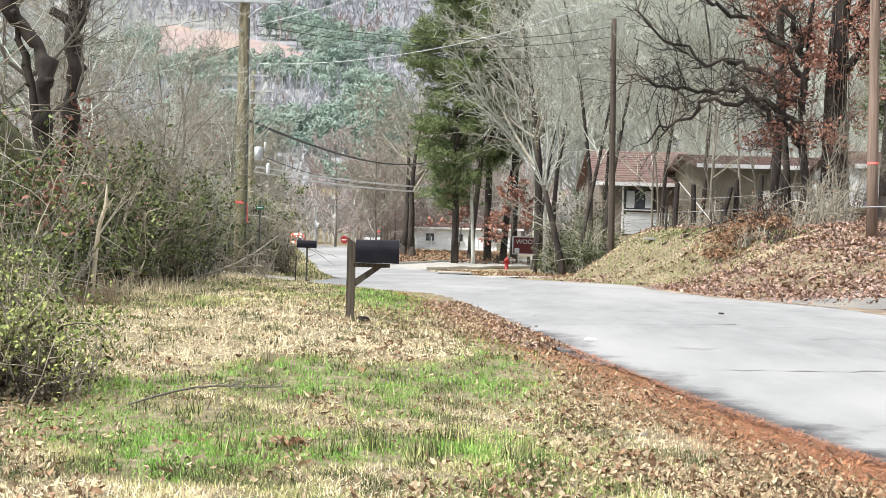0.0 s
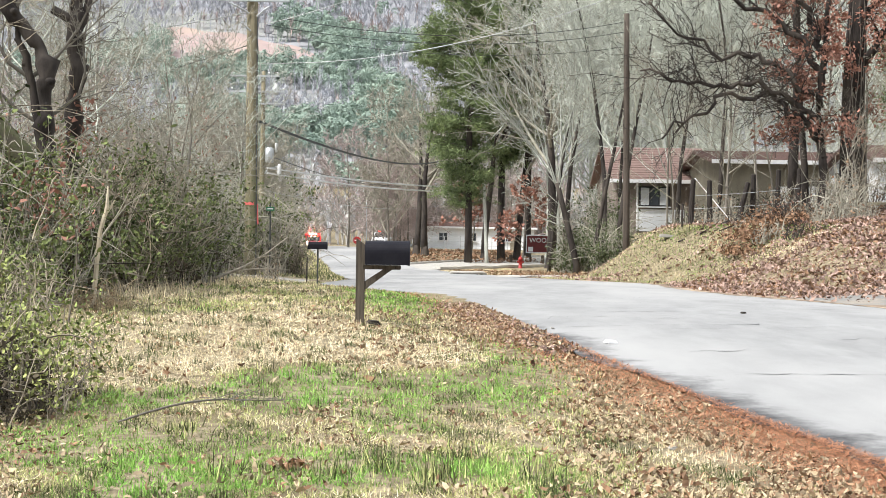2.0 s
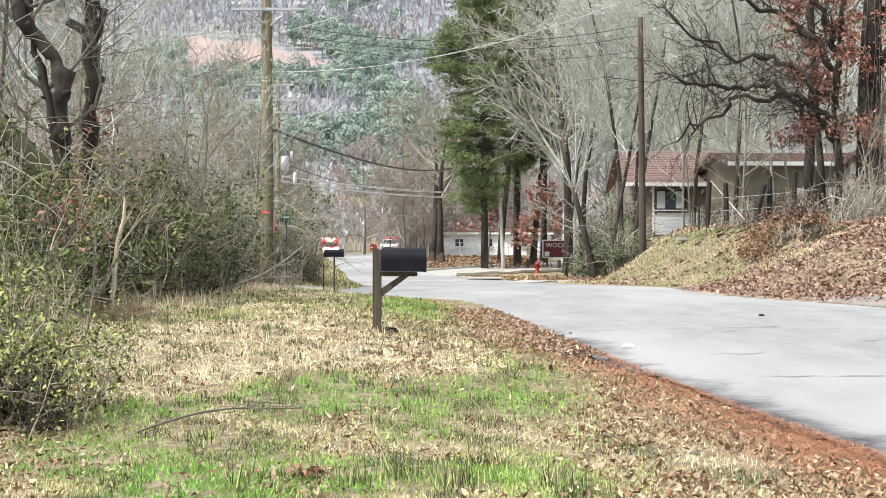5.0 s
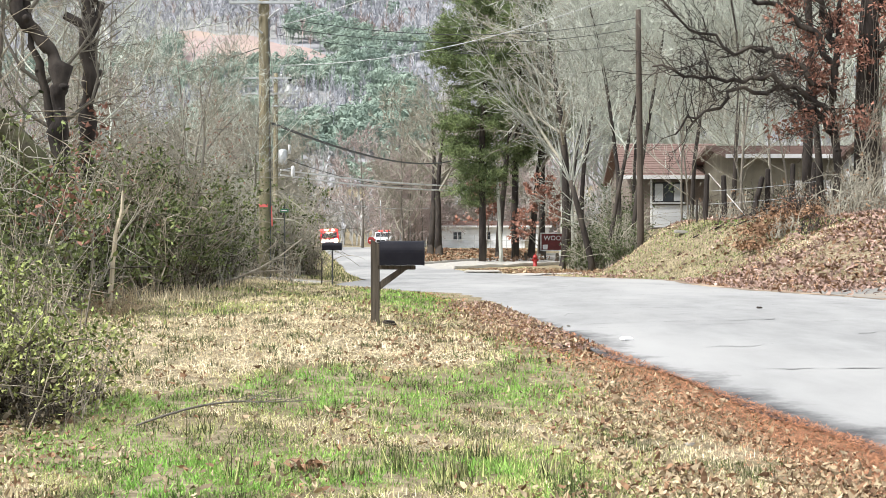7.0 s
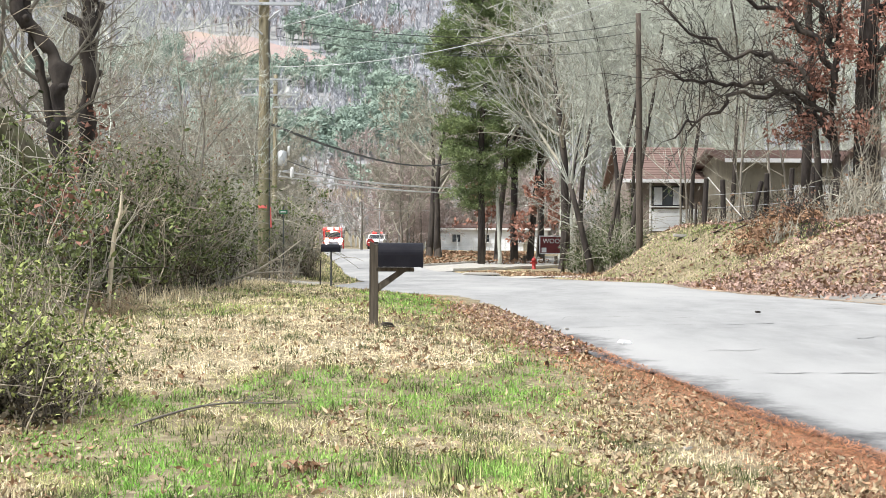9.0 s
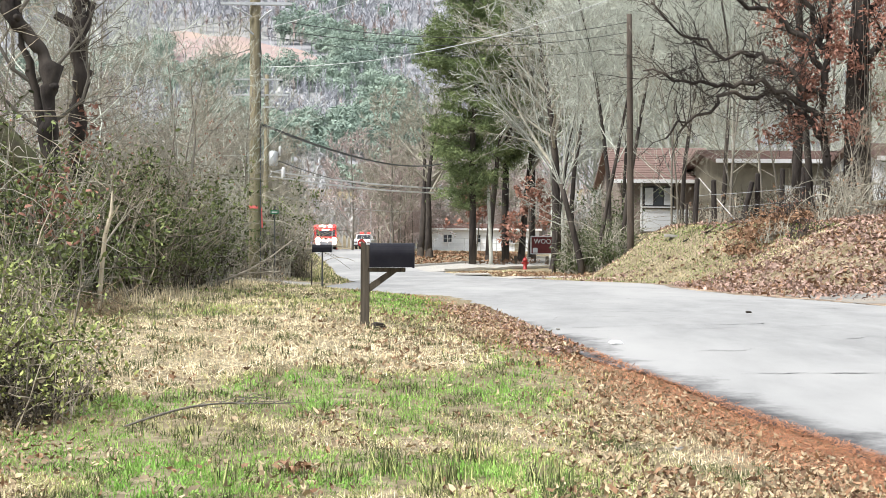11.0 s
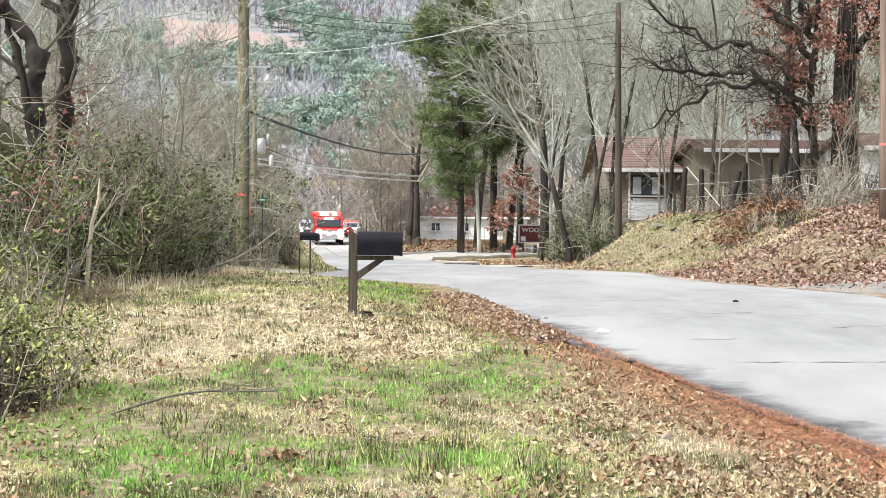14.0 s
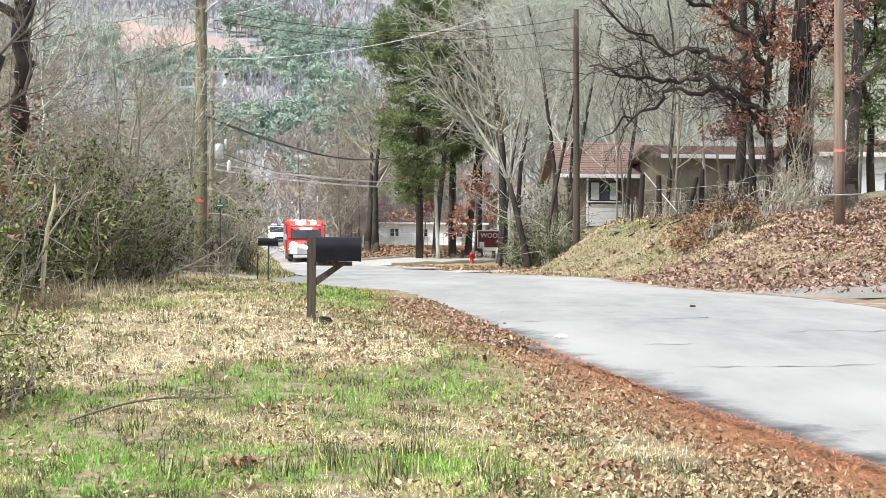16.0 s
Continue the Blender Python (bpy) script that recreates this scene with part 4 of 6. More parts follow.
# the wooded ridge
rng = random.Random(99)
bare, russ, ever, near_woods = Sheaf(), Sheaf(), Sheaf(), Sheaf()
for i in range(19000):
    y = 165 * (380 / 165) ** rng.random() if i % 4 == 0 else 340 * (1400 / 340) ** rng.random()
    x = rng.uniform(-0.44, 0.44) * y
    if abs(x - road_x(min(y, 260))) < 7 and y < 190:
        continue
    z = ground_z(x, y)
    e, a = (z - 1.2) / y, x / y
    patch = noise.noise(Vector((x * 0.012, y * 0.008, 1)))
    if 0.128 < e < cleared(a) and -0.205 < a < -0.085:
        continue
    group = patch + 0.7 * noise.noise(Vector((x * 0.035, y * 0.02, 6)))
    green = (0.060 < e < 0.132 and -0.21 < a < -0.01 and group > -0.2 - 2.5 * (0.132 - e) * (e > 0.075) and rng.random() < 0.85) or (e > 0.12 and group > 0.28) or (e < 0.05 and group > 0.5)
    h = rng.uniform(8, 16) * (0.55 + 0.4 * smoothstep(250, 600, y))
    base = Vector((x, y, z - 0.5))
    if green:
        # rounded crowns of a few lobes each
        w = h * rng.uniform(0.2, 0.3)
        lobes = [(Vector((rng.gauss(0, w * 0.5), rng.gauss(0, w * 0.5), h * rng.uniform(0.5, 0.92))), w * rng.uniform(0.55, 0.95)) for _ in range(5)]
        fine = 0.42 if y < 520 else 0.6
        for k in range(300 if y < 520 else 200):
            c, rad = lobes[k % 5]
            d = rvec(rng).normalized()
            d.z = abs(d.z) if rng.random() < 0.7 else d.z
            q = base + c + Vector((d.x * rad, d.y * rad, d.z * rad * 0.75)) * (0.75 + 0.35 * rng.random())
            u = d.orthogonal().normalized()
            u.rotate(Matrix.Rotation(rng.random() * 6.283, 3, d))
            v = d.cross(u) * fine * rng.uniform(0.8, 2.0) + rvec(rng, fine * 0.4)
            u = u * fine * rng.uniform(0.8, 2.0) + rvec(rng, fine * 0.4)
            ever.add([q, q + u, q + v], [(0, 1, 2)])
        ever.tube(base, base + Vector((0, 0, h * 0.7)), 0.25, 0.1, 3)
    else:
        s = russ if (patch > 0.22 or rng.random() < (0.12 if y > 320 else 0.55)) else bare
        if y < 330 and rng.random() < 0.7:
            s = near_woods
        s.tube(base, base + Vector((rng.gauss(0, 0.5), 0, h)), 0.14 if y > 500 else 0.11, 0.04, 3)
        for k in range(20):
            t = rng.uniform(0.3, 0.85)
            p = base + Vector((0, 0, h * t))
            b = rng.random() * 6.283
            q = p + Vector((math.cos(b), math.sin(b), rng.uniform(0.7, 1.6))) * h * 0.2 * (1.2 - t * 0.6)
            wv = Vector((-math.sin(b), math.cos(b), 0)) * (0.12 if y < 450 else 0.24)
            s.add([p - wv, p + wv, q], [(0, 1, 2)])
            m = p.lerp(q, 0.45)
            s.add([m - wv * 0.7, m + wv * 0.7, m + (q - p) * 0.5 + rvec(rng, h * 0.06)], [(0, 1, 2)])
solid("far_woods", bare, WOOD_HAZED, "grey leafless woods covering the ridge, tinted for haze", "woods", "stuff")
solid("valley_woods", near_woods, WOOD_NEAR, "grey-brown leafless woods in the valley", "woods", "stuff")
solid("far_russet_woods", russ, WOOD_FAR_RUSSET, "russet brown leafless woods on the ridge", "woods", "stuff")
solid("far_pines", ever, PINE_HAZED, "pine stand on the ridge, tinted blue-green for haze", "woods", "stuff")
s, n = Sheaf(), 30
for j in range(n + 1):
    for i in range(n + 1):
        a = -0.205 + 0.12 * i / n
        lo, hi = 200.0, 1500.0
        want = 0.126 + (cleared(a) - 0.126) * j / n
        for _ in range(24):
            mid = (lo + hi) / 2
            if (ground_z(a * mid, mid) - 1.2) / mid < want:
                lo = mid
            else:
                hi = mid
        s.v.append((a * lo, lo, ground_z(a * lo, lo) + 1.5))
s.f = [(j * (n + 1) + i, j * (n + 1) + i + 1, (j + 1) * (n + 1) + i + 1, (j + 1) * (n + 1) + i) for j in range(n) for i in range(n)]
solid("clearing", s, CLAY, "bare red clay clearing on the ridge", kind="structure", smooth=True)


# ---- roadside things ----
def chain(a, b, sag, n=24):
    a, b = Vector(a), Vector(b)
    return [a.lerp(b, i / n) + Vector((0, 0, -4 * sag * (i / n) * (1 - i / n))) for i in range(n + 1)]


# the black mailbox on its wooden post
mailbox = thing("mailbox", (-0.79, 15, gz(-0.79, 15)), "large black metal mailbox on a weathered wooden post", "mailbox")
s = Sheaf()
s.prism([(-0.05, -0.15), (0.05, -0.15), (0.05, 0.93), (-0.05, 1.0)], -0.05, 0.05)
post = part("post", s, POST_WOOD, mailbox, "weathered square timber post with a slanted top")
s = Sheaf()
s.box((0.25, 0, 0.665), (0.44, 0.1, 0.05), bevel=0.006)
part("arm", s, POST_WOOD, mailbox)
s = Sheaf()
s.prism([(0.05, 0.40), (0.05, 0.50), (0.26, 0.64), (0.37, 0.64)], -0.04, 0.04)
part("brace", s, POST_WOOD, mailbox)
s = Sheaf()
arch = [(-0.14, 0.0), (0.14, 0.0)] + [(0.14 * math.cos(a), 0.14 + 0.14 * math.sin(a)) for a in [math.pi * i / 14 for i in range(15)]]
s.prism([(a, b + 0.695) for a, b in arch], 0.055, 0.55, "x")
body = part("box", s, BLACK_PAINT, mailbox, "black arched metal box")
s = Sheaf()
s.prism([(a * 1.05, b * 1.03 + 0.69) for a, b in arch], 0.55, 0.575, "x")
door = part("door", s, BLACK_PAINT, mailbox)
s = Sheaf()
s.box((0.585, 0, 0.93), (0.03, 0.05, 0.02), bevel=0.004)
part("latch", s, METAL_GREY, door)
s = Sheaf()
s.box((0.3, 0.148, 0.84), (0.2, 0.006, 0.03), bevel=0.002)
part("flag", s, BLACK_PAINT, mailbox)
s = Sheaf()
s.box((0.1, -0.03, 0.02), (0.16, 0.1, 0.09), pose(0, 0, 0, 10, 8, 30), 0.02)
solid("dirt_clod", s, BARK_DARK, "dark clod of earth at the post foot", "stone", place=(-0.73, 14.96, gz(-0.73, 14.96) - 0.01))

# the far mailbox on a thin steel post
far_box = thing("small_mailbox", (-2.75, 32, gz(-2.75, 32)), "small black mailbox on a thin steel post", "mailbox")
s = Sheaf()
s.tube((0, 0, -0.2), (0, 0, 0.94), 0.022, 0.022, 8, True)
part("post", s, WIRE_DARK, far_box)
s = Sheaf()
arch2 = [(-0.09, 0.0), (0.09, 0.0)] + [(0.09 * math.cos(a), 0.1 + 0.09 * math.sin(a)) for a in [math.pi * i / 10 for i in range(11)]]
s.prism([(a, b + 0.925) for a, b in arch2], -0.25, 0.22, "x")
part("box", s, BLACK_PAINT, far_box)
s = Sheaf()
s.prism([(a * 1.06, b * 1.04 + 0.92) for a, b in arch2], 0.22, 0.235, "x")
part("door", s, BLACK_PAINT, far_box)
s = Sheaf()
s.tube((0, 0, -0.1), (0.01, 0, 0.75), 0.02, 0.018, 6, True)
solid("stake", s, BARK_DARK, "short dark stake behind the small mailbox", "stake", place=(-3.35, 35.5, gz(-3.35, 35.5)))


def insulator(parent, x, z, y=0.0):
    s = Sheaf()
    s.path([(x, y, z), (x, y, z + 0.06), (x, y, z + 0.07), (x, y, z + 0.13), (x, y, z + 0.18)], [0.02, 0.02, 0.055, 0.06, 0.03], 8)
    return part("insulator", s, PORCELAIN, parent, smooth=True)


def utility_pole(name, place, h, r, material, label, lean=0.0):
    pole = thing(name, place, label, "utility pole", "poles along the road")
    s = Sheaf()
    s.path([(lean * h * i / 6, 0, h * i / 6 - (0.3 if i == 0 else 0)) for i in range(7)], [r * (1.05 - 0.3 * i / 6) for i in range(7)], 14)
    part("shaft", s, material, pole, smooth=True)
    return pole


main_pole = utility_pole("utility_pole", (-5.5, 40, gz(-5.5, 40)), 11.2, 0.2, POLE_WOOD, "thick mossy brown wooden utility pole with cables", -0.008)
s = Sheaf()
s.box((0.0, -0.22, 8.5), (2.2, 0.09, 0.09), bevel=0.01)
part("crossarm", s, METAL_GREY, main_pole, "grey weathered crossarm")
for x in (-1.05, -0.85, 0.95, 1.15):
    insulator(main_pole, x, 8.55, -0.22)
for z, dx in ((8.2, 0.5), (7.75, -0.45), (8.3, -0.75)):
    s = Sheaf()
    s.path([(dx * 0.2, -0.2, z - 0.2), (dx * 0.7, -0.3, z), (dx, -0.3, z + 0.1)], [0.03, 0.035, 0.02], 6)
    part("bracket", s, METAL_GREY, main_pole)
s = Sheaf()
s.tube((0.17, -0.16, -0.1), (0.11, -0.16, 8.0), 0.02, 0.02, 6)
part("conduit", s, WIRE_DARK, main_pole, "black riser cable down the pole")
s = Sheaf()
s.tube((-0.03, 0, 2.18), (-0.03, 0, 2.27), 0.205, 0.205, 14)
s.box((0.19, -0.13, 1.9), (0.05, 0.01, 0.62), pose(0, 0, 0, 0, -3, 0))
TAPE = mat("pink_tape", (0.95, 0.22, 0.2), (0.8, 0.16, 0.15), 0.6, 9)
part("ribbon", s, TAPE, main_pole, "pink marking tape with a loose end")

far_pole = utility_pole("far_utility_pole", (-9.75, 75, gz(-9.75, 75)), 11.2, 0.16, POLE_WOOD, "distant utility pole with crossarms and a street lamp")
for x0, x1, z in ((-1.9, 0.95, 10.9), (-1.9, 1.3, 10.0), (-0.2, 1.3, 9.3)):
    s = Sheaf()
    s.box(((x0 + x1) / 2, -0.2, z), (x1 - x0, 0.1, 0.1), bevel=0.01)
    part("crossarm", s, METAL_GREY, far_pole, "pale grey crossarm")
    for x in (x0 + 0.1, x1 - 0.1, x1 - 0.6):
        insulator(far_pole, x, z + 0.05, -0.2)
for z, L, rr in ((9.95, 0.75, 0.2), (5.2, 1.0, 0.12)):
    s = Sheaf()
    s.path([(0.1, 0, z), (0.35, 0, z + 0.35), (L, 0, z + 0.5)], [0.035, 0.035, 0.03], 6)
    arm = part("lamp_arm", s, METAL_GREY, far_pole)
    s = Sheaf()
    s.path([(L, 0, z + 0.62), (L, 0, z + 0.5), (L, 0, z + 0.3), (L, 0, z + 0.05), (L, 0, z - 0.1)], [0.06, 0.12, rr * 0.9, rr, rr * 0.5], 12)
    part("lamp_head", s, PORCELAIN, arm, "white street lamp head", smooth=True)
s = Sheaf()
s.path([(0.42, 0, 5.9), (0.42, 0, 5.98), (0.42, 0, 6.7), (0.42, 0, 6.78)], [0.2, 0.26, 0.26, 0.14], 12)
part("transformer", s, METAL_GREY, far_pole, "grey transformer can", smooth=True)
s = Sheaf()
s.path([(0.8, 0, 6.5), (0.8, 0, 7.0), (0.8, 0, 7.05)], [0.07, 0.08, 0.05], 10)
part("arrester", s, PORCELAIN, far_pole, smooth=True)

thin_pole = utility_pole("slim_pole", (7.7, 50, gz(7.7, 50)), 10.2, 0.135, mat("dark_brown_pole", (0.10, 0.08, 0.065), (0.055, 0.045, 0.036), 0.9, 6, bump=0.5, fine=20, stretch=(3, 3, 0.12)), "slim dark brown wooden pole on the bank", -0.012)
near_pole = utility_pole("brown_pole", (11.6, 32, gz(11.6, 32)), 11, 0.14, POLE_BROWN, "reddish brown wooden pole with pink tape", -0.012)
s = Sheaf()
s.tube((-0.02, 0, 1.88), (-0.02, 0, 1.94), 0.145, 0.145, 14)
part("ribbon", s, TAPE, near_pole, "band of pink marking tape")
s = Sheaf()
s.tube((-0.35, -0.18, 0.78), (0.55, -0.18, 0.82), 0.015, 0.015, 6, True)
part("rod", s, METAL_GREY, near_pole)
pale_pole = utility_pole("pale_pole", (4.0, 88, gz(4.0, 88)), 5.9, 0.13, BARK_PALE, "pale leaning service pole among the pines", -0.05)
for i, (x, y, h) in enumerate(((-6.2, 128, 4.8), (-4.4, 132, 4.0), (-3.4, 134, 4.0), (-9.5, 121, 2.6))):
    p = utility_pole("sign_post", (x, y, gz(x, y)), h, 0.05, METAL_GREY, "thin pale steel post by the junction")


def wire(a, b, sag, r, material, label):
    s = Sheaf()
    s.path(chain(a, b, sag), [r] * 25, 5)
    return solid("cable" if material == WIRE_DARK else "wire", s, material, label, "cable", group="overhead lines")


wire((-5.3, 40, 4.95), (0.65, 92, 7.15), 0.62, 0.045, WIRE_DARK, "thick black sagging telephone cable")
wire((-4.5, 39.8, 8.1), (7.6, 50, 10.0), 0.55, 0.012, WIRE_DARK, "dark overhead cable crossing the road")
wire((-5.2, 40, 7.95), (7.6, 50, 9.6), 0.55, 0.011, WIRE_DARK, "dark overhead cable crossing the road")
wire((-5.2, 40, 7.7), (7.5, 50, 9.0), 0.5, 0.008, WIRE_DARK, "thin dark overhead line crossing the road")
wire((-5.2, 40, 6.75), (11.5, 32, 11.0), 1.35, 0.012, WIRE_PALE, "pale bare overhead wire crossing the road")
wire((-5.2, 40, 7.95), (8.5, 36, 14.2), 0.9, 0.010, WIRE_PALE, "pale bare overhead wire crossing the road")
wire((-5.8, 40, 8.3), (-22, 44, 7.6), 0.5, 0.018, WIRE_PALE, "pale bare wire running into the woods")
wire((-5.7, 40, 7.3), (-11, 32, 4.2), 0.1, 0.014, WIRE_DARK, "taut dark guy wire beside the pole")
for z, sg in ((5.5, 0.2), (5.2, 0.25)):
    wire((-9.4, 74.5, z), (2.4, 93, z - 0.15), sg, 0.05, PORCELAIN, "pale service wire down the road")
wire((-9.5, 75, 6.3), (-2, 118, 6.6), 0.6, 0.025, WIRE_DARK, "thin dark line down the road")
wire((-9.5, 75, 4.2), (-1, 122, 4.6), 0.4, 0.022, WIRE_PALE, "pale service wire down the road")
wire((-9.75, 75, 10.9), (-5.5, 40, 8.6), 0.7, 0.016, WIRE_PALE, "pale line between the two poles")
wire((-9.75, 75, 8.1), (-24, 70, 8.2), 0.5, 0.02, WIRE_DARK, "dark line running into the woods")

blade_sign = thing("street_sign", (-5.05, 41, gz(-5.05, 41)), "small green street name sign on a dark steel post", "road sign")
s = Sheaf()
s.tube((0, 0, -0.2), (0, 0, 2.3), 0.025, 0.025, 6, True)
part("post", s, WIRE_DARK, blade_sign)
s = Sheaf()
s.box((0, -0.03, 2.1), (0.26, 0.01, 0.12))
part("plate", s, mat("sign_green", (0.03, 0.16, 0.08), (0.025, 0.13, 0.065), 0.5, 4), blade_sign)
s = Sheaf()
s.box((0, -0.04, 2.1), (0.18, 0.006, 0.035))
part("bar", s, PORCELAIN, blade_sign)

# ---- houses ----
BRICK = mat("tan_brick", (0.21, 0.17, 0.145), (0.155, 0.125, 0.105), 0.9, 12, bump=0.4, fine=30, c=(0.19, 0.16, 0.14), cscale=1)
SIDING = mat("white_siding", (0.84, 0.86, 0.88), (0.77, 0.79, 0.82), 0.7, 2, c=(0.74, 0.77, 0.80), cscale=0.7)
SHINGLE = mat("brown_red_shingles", (0.19, 0.125, 0.108), (0.135, 0.093, 0.082), 0.95, 8, bump=0.6, fine=30, island=0.25)
TRIM = mat("white_trim", (0.8, 0.8, 0.8), (0.7, 0.7, 0.7), 0.6, 3)
BEIGE = mat("beige_wall", (0.23, 0.205, 0.155), (0.18, 0.16, 0.12), 0.9, 5, bump=0.2, fine=25, c=(0.26, 0.235, 0.18), cscale=0.5)
PANE = glass_mat("window_glass")


BLIND = mat("pale_blinds", (0.55, 0.57, 0.58), (0.42, 0.44, 0.46), 0.5, 3, stretch=(0.2, 1, 12))
FRAME = mat("black_frame", (0.03, 0.03, 0.035), (0.02, 0.02, 0.024), 0.5, 4)


def window(parent, x, z, w, h, panes, y=-0.06, blinds=False):
    s = Sheaf()
    s.box((x, y + 0.03, z), (w + 0.12, 0.06, h + 0.12), bevel=0.01)
    win = part("window", s, FRAME if blinds else TRIM, parent, "black-framed window" if blinds else "white-framed window")
    for i in range(panes):
        s = Sheaf()
        s.box((x - w / 2 + w * (i + 0.5) / panes, y - 0.01, z), (w / panes - 0.07, 0.03, h - 0.04))
        part("pane", s, BLIND if blinds and i != 1 else PANE, win, "pane with pale blinds drawn" if blinds and i != 1 else "dark glass pane")
    s = Sheaf()
    s.box((x, y - 0.03, z - h / 2 - 0.09), (w + 0.26, 0.14, 0.06), bevel=0.01)
    part("sill", s, TRIM, win)
    return win


def house_shell(ob, w, d, h, roof_h, wall_mat, eave=0.45):
    s = Sheaf()
    for c, sz in (((w / 2, 0.1, h / 2 - 0.4), (w, 0.2, h + 0.8)), ((w / 2, d - 0.1, h / 2 - 0.4), (w, 0.2, h + 0.8)), ((0.1, d / 2, h / 2 - 0.4), (0.2, d - 0.4, h + 0.8)), ((w - 0.1, d / 2, h / 2 - 0.4), (0.2, d - 0.4, h + 0.8))):
        s.box(c, sz)
    part("wall", s, wall_mat, ob)
    for side in (0, 1):
        # a boarded slope with stepped courses of shingles on it
        s, n = Sheaf(), 14
        ya, yb = (-eave, d / 2) if not side else (d + eave, d / 2)
        s.add([(-eave, ya, h - 0.12), (w + eave, ya, h - 0.12), (w + eave, yb, h + roof_h - 0.12), (-eave, yb, h + roof_h - 0.12),
               (-eave, ya, h), (w + eave, ya, h), (w + eave, yb, h + roof_h), (-eave, yb, h + roof_h)], [(0, 1, 2, 3), (7, 6, 5, 4), (0, 4, 5, 1), (1, 5, 6, 2), (2, 6, 7, 3), (3, 7, 4, 0)])
        roof = part("roof", s, SHINGLE, ob)
        for k in range(n):
            t0, t1 = k / n, (k + 1) / n
            y0, y1 = ya + (yb - ya) * t0, ya + (yb - ya) * t1
            z0, z1 = h + roof_h * t0, h + roof_h * t1
            s = Sheaf()
            a = [(-eave, y0, z0 + 0.05), (w + eave, y0, z0 + 0.05), (w + eave, y1, z1 + 0.02), (-eave, y1, z1 + 0.02)]
            b = [(p[0], p[1], p[2] - 0.045) for p in a]
            s.add(a + b, [(0, 1, 2, 3), (7, 6, 5, 4), (0, 4, 5, 1), (1, 5, 6, 2), (2, 6, 7, 3), (3, 7, 4, 0)])
            part("shingle_course", s, SHINGLE, roof)
    s = Sheaf()
    s.box((w / 2, -eave - 0.02, h - 0.04), (w + 2 * eave, 0.05, 0.2), bevel=0.01)
    part("fascia", s, TRIM, ob, "white fascia board and gutter")
    for x in (0.02, w - 0.02):
        s = Sheaf()
        s.prism([(0, h), (d, h), (d / 2, h + roof_h - 0.1)], x - 0.02, x + 0.02, "x")
        part("gable", s, wall_mat, ob)


house = thing("house", (10.2, 70, 2.1), "low brick and white-sided house with a brown-red roof", "house")
house_shell(house, 5.0, 8, 2.75, 2.1, BRICK)
s = Sheaf()
for k in range(6):
    s.box((2.4, -0.03, 0.1 + k * 0.2), (2.6, 0.05, 0.19), pose(0, 0, 0, 4, 0, 0))
part("siding", s, SIDING, house, "white lap siding below the window")
s = Sheaf()
s.box((1.12, -0.05, 1.35), (0.09, 0.1, 2.7), bevel=0.01)
part("downpipe", s, TRIM, house, "white downpipe")
window(house, 2.05, 1.9, 1.55, 0.98, 3, -0.08, True)
wing = thing("long_house", (14.3, 63, 2.0), "long beige house with a shallow roof behind the trees", "house")
house_shell(wing, 7.2, 8, 3.5, 0.8, BEIGE, 0.6)
for x, w in ((3.1, 0.9), (4.6, 1.0)):
    s = Sheaf()
    s.box((x, -0.03, 1.15), (w, 0.08, 2.3), bevel=0.01)
    d = part("door", s, TRIM, wing, "white panelled door")
    for zz in (0.6, 1.6):
        s = Sheaf()
        s.box((x, -0.085, zz), (w * 0.62, 0.03, 0.75), bevel=0.01)
        part("panel", s, SIDING, d)
window(wing, 6.0, 1.8, 1.0, 1.1, 2)
shed = thing("white_house", (19.6, 56, 2.0), "white-sided low house beyond the oak", "house")
house_shell(shed, 9, 7, 3.2, 0.9, SIDING, 0.4)
window(shed, 3.2, 1.9, 1.1, 1.0, 2)
for k in range(12):
    s = Sheaf()
    s.box((4.5, -0.02, 0.1 + k * 0.26), (9.0, 0.05, 0.24), pose(0, 0, 0, 5, 0, 0))
    part("siding", s, SIDING, shed)

# long white building and a wall down the side street
hall = thing("white_building", (-0.5, 134, gz(3, 134)), "long low white building behind the pines", "building")
house_shell(hall, 11.5, 9, 2.3, 0.6, SIDING, 0.3)
for x in (2.0, 5.0, 8.5):
    window(hall, x, 1.3, 0.9, 0.8, 2)
s = Sheaf()
s.box((9.5, -0.06, 0.9), (1.0, 0.06, 2.0))
part("door", s, BEIGE, hall)
barrier = thing("chain_fence", (0, 122, gz(3, 122)), "grey wire fence before the white building", "fence")
for k in range(9):
    s = Sheaf()
    s.tube((k * 1.5, 0, -0.3), (k * 1.5, 0, 1.3), 0.03, 0.03, 6, True)
    part("post", s, METAL_GREY, barrier)
for z in (0.35, 0.8, 1.25):
    s = Sheaf()
    s.tube((0, 0, z), (12, 0, z), 0.015, 0.015, 4, True)
    part("rail", s, METAL_GREY, barrier)

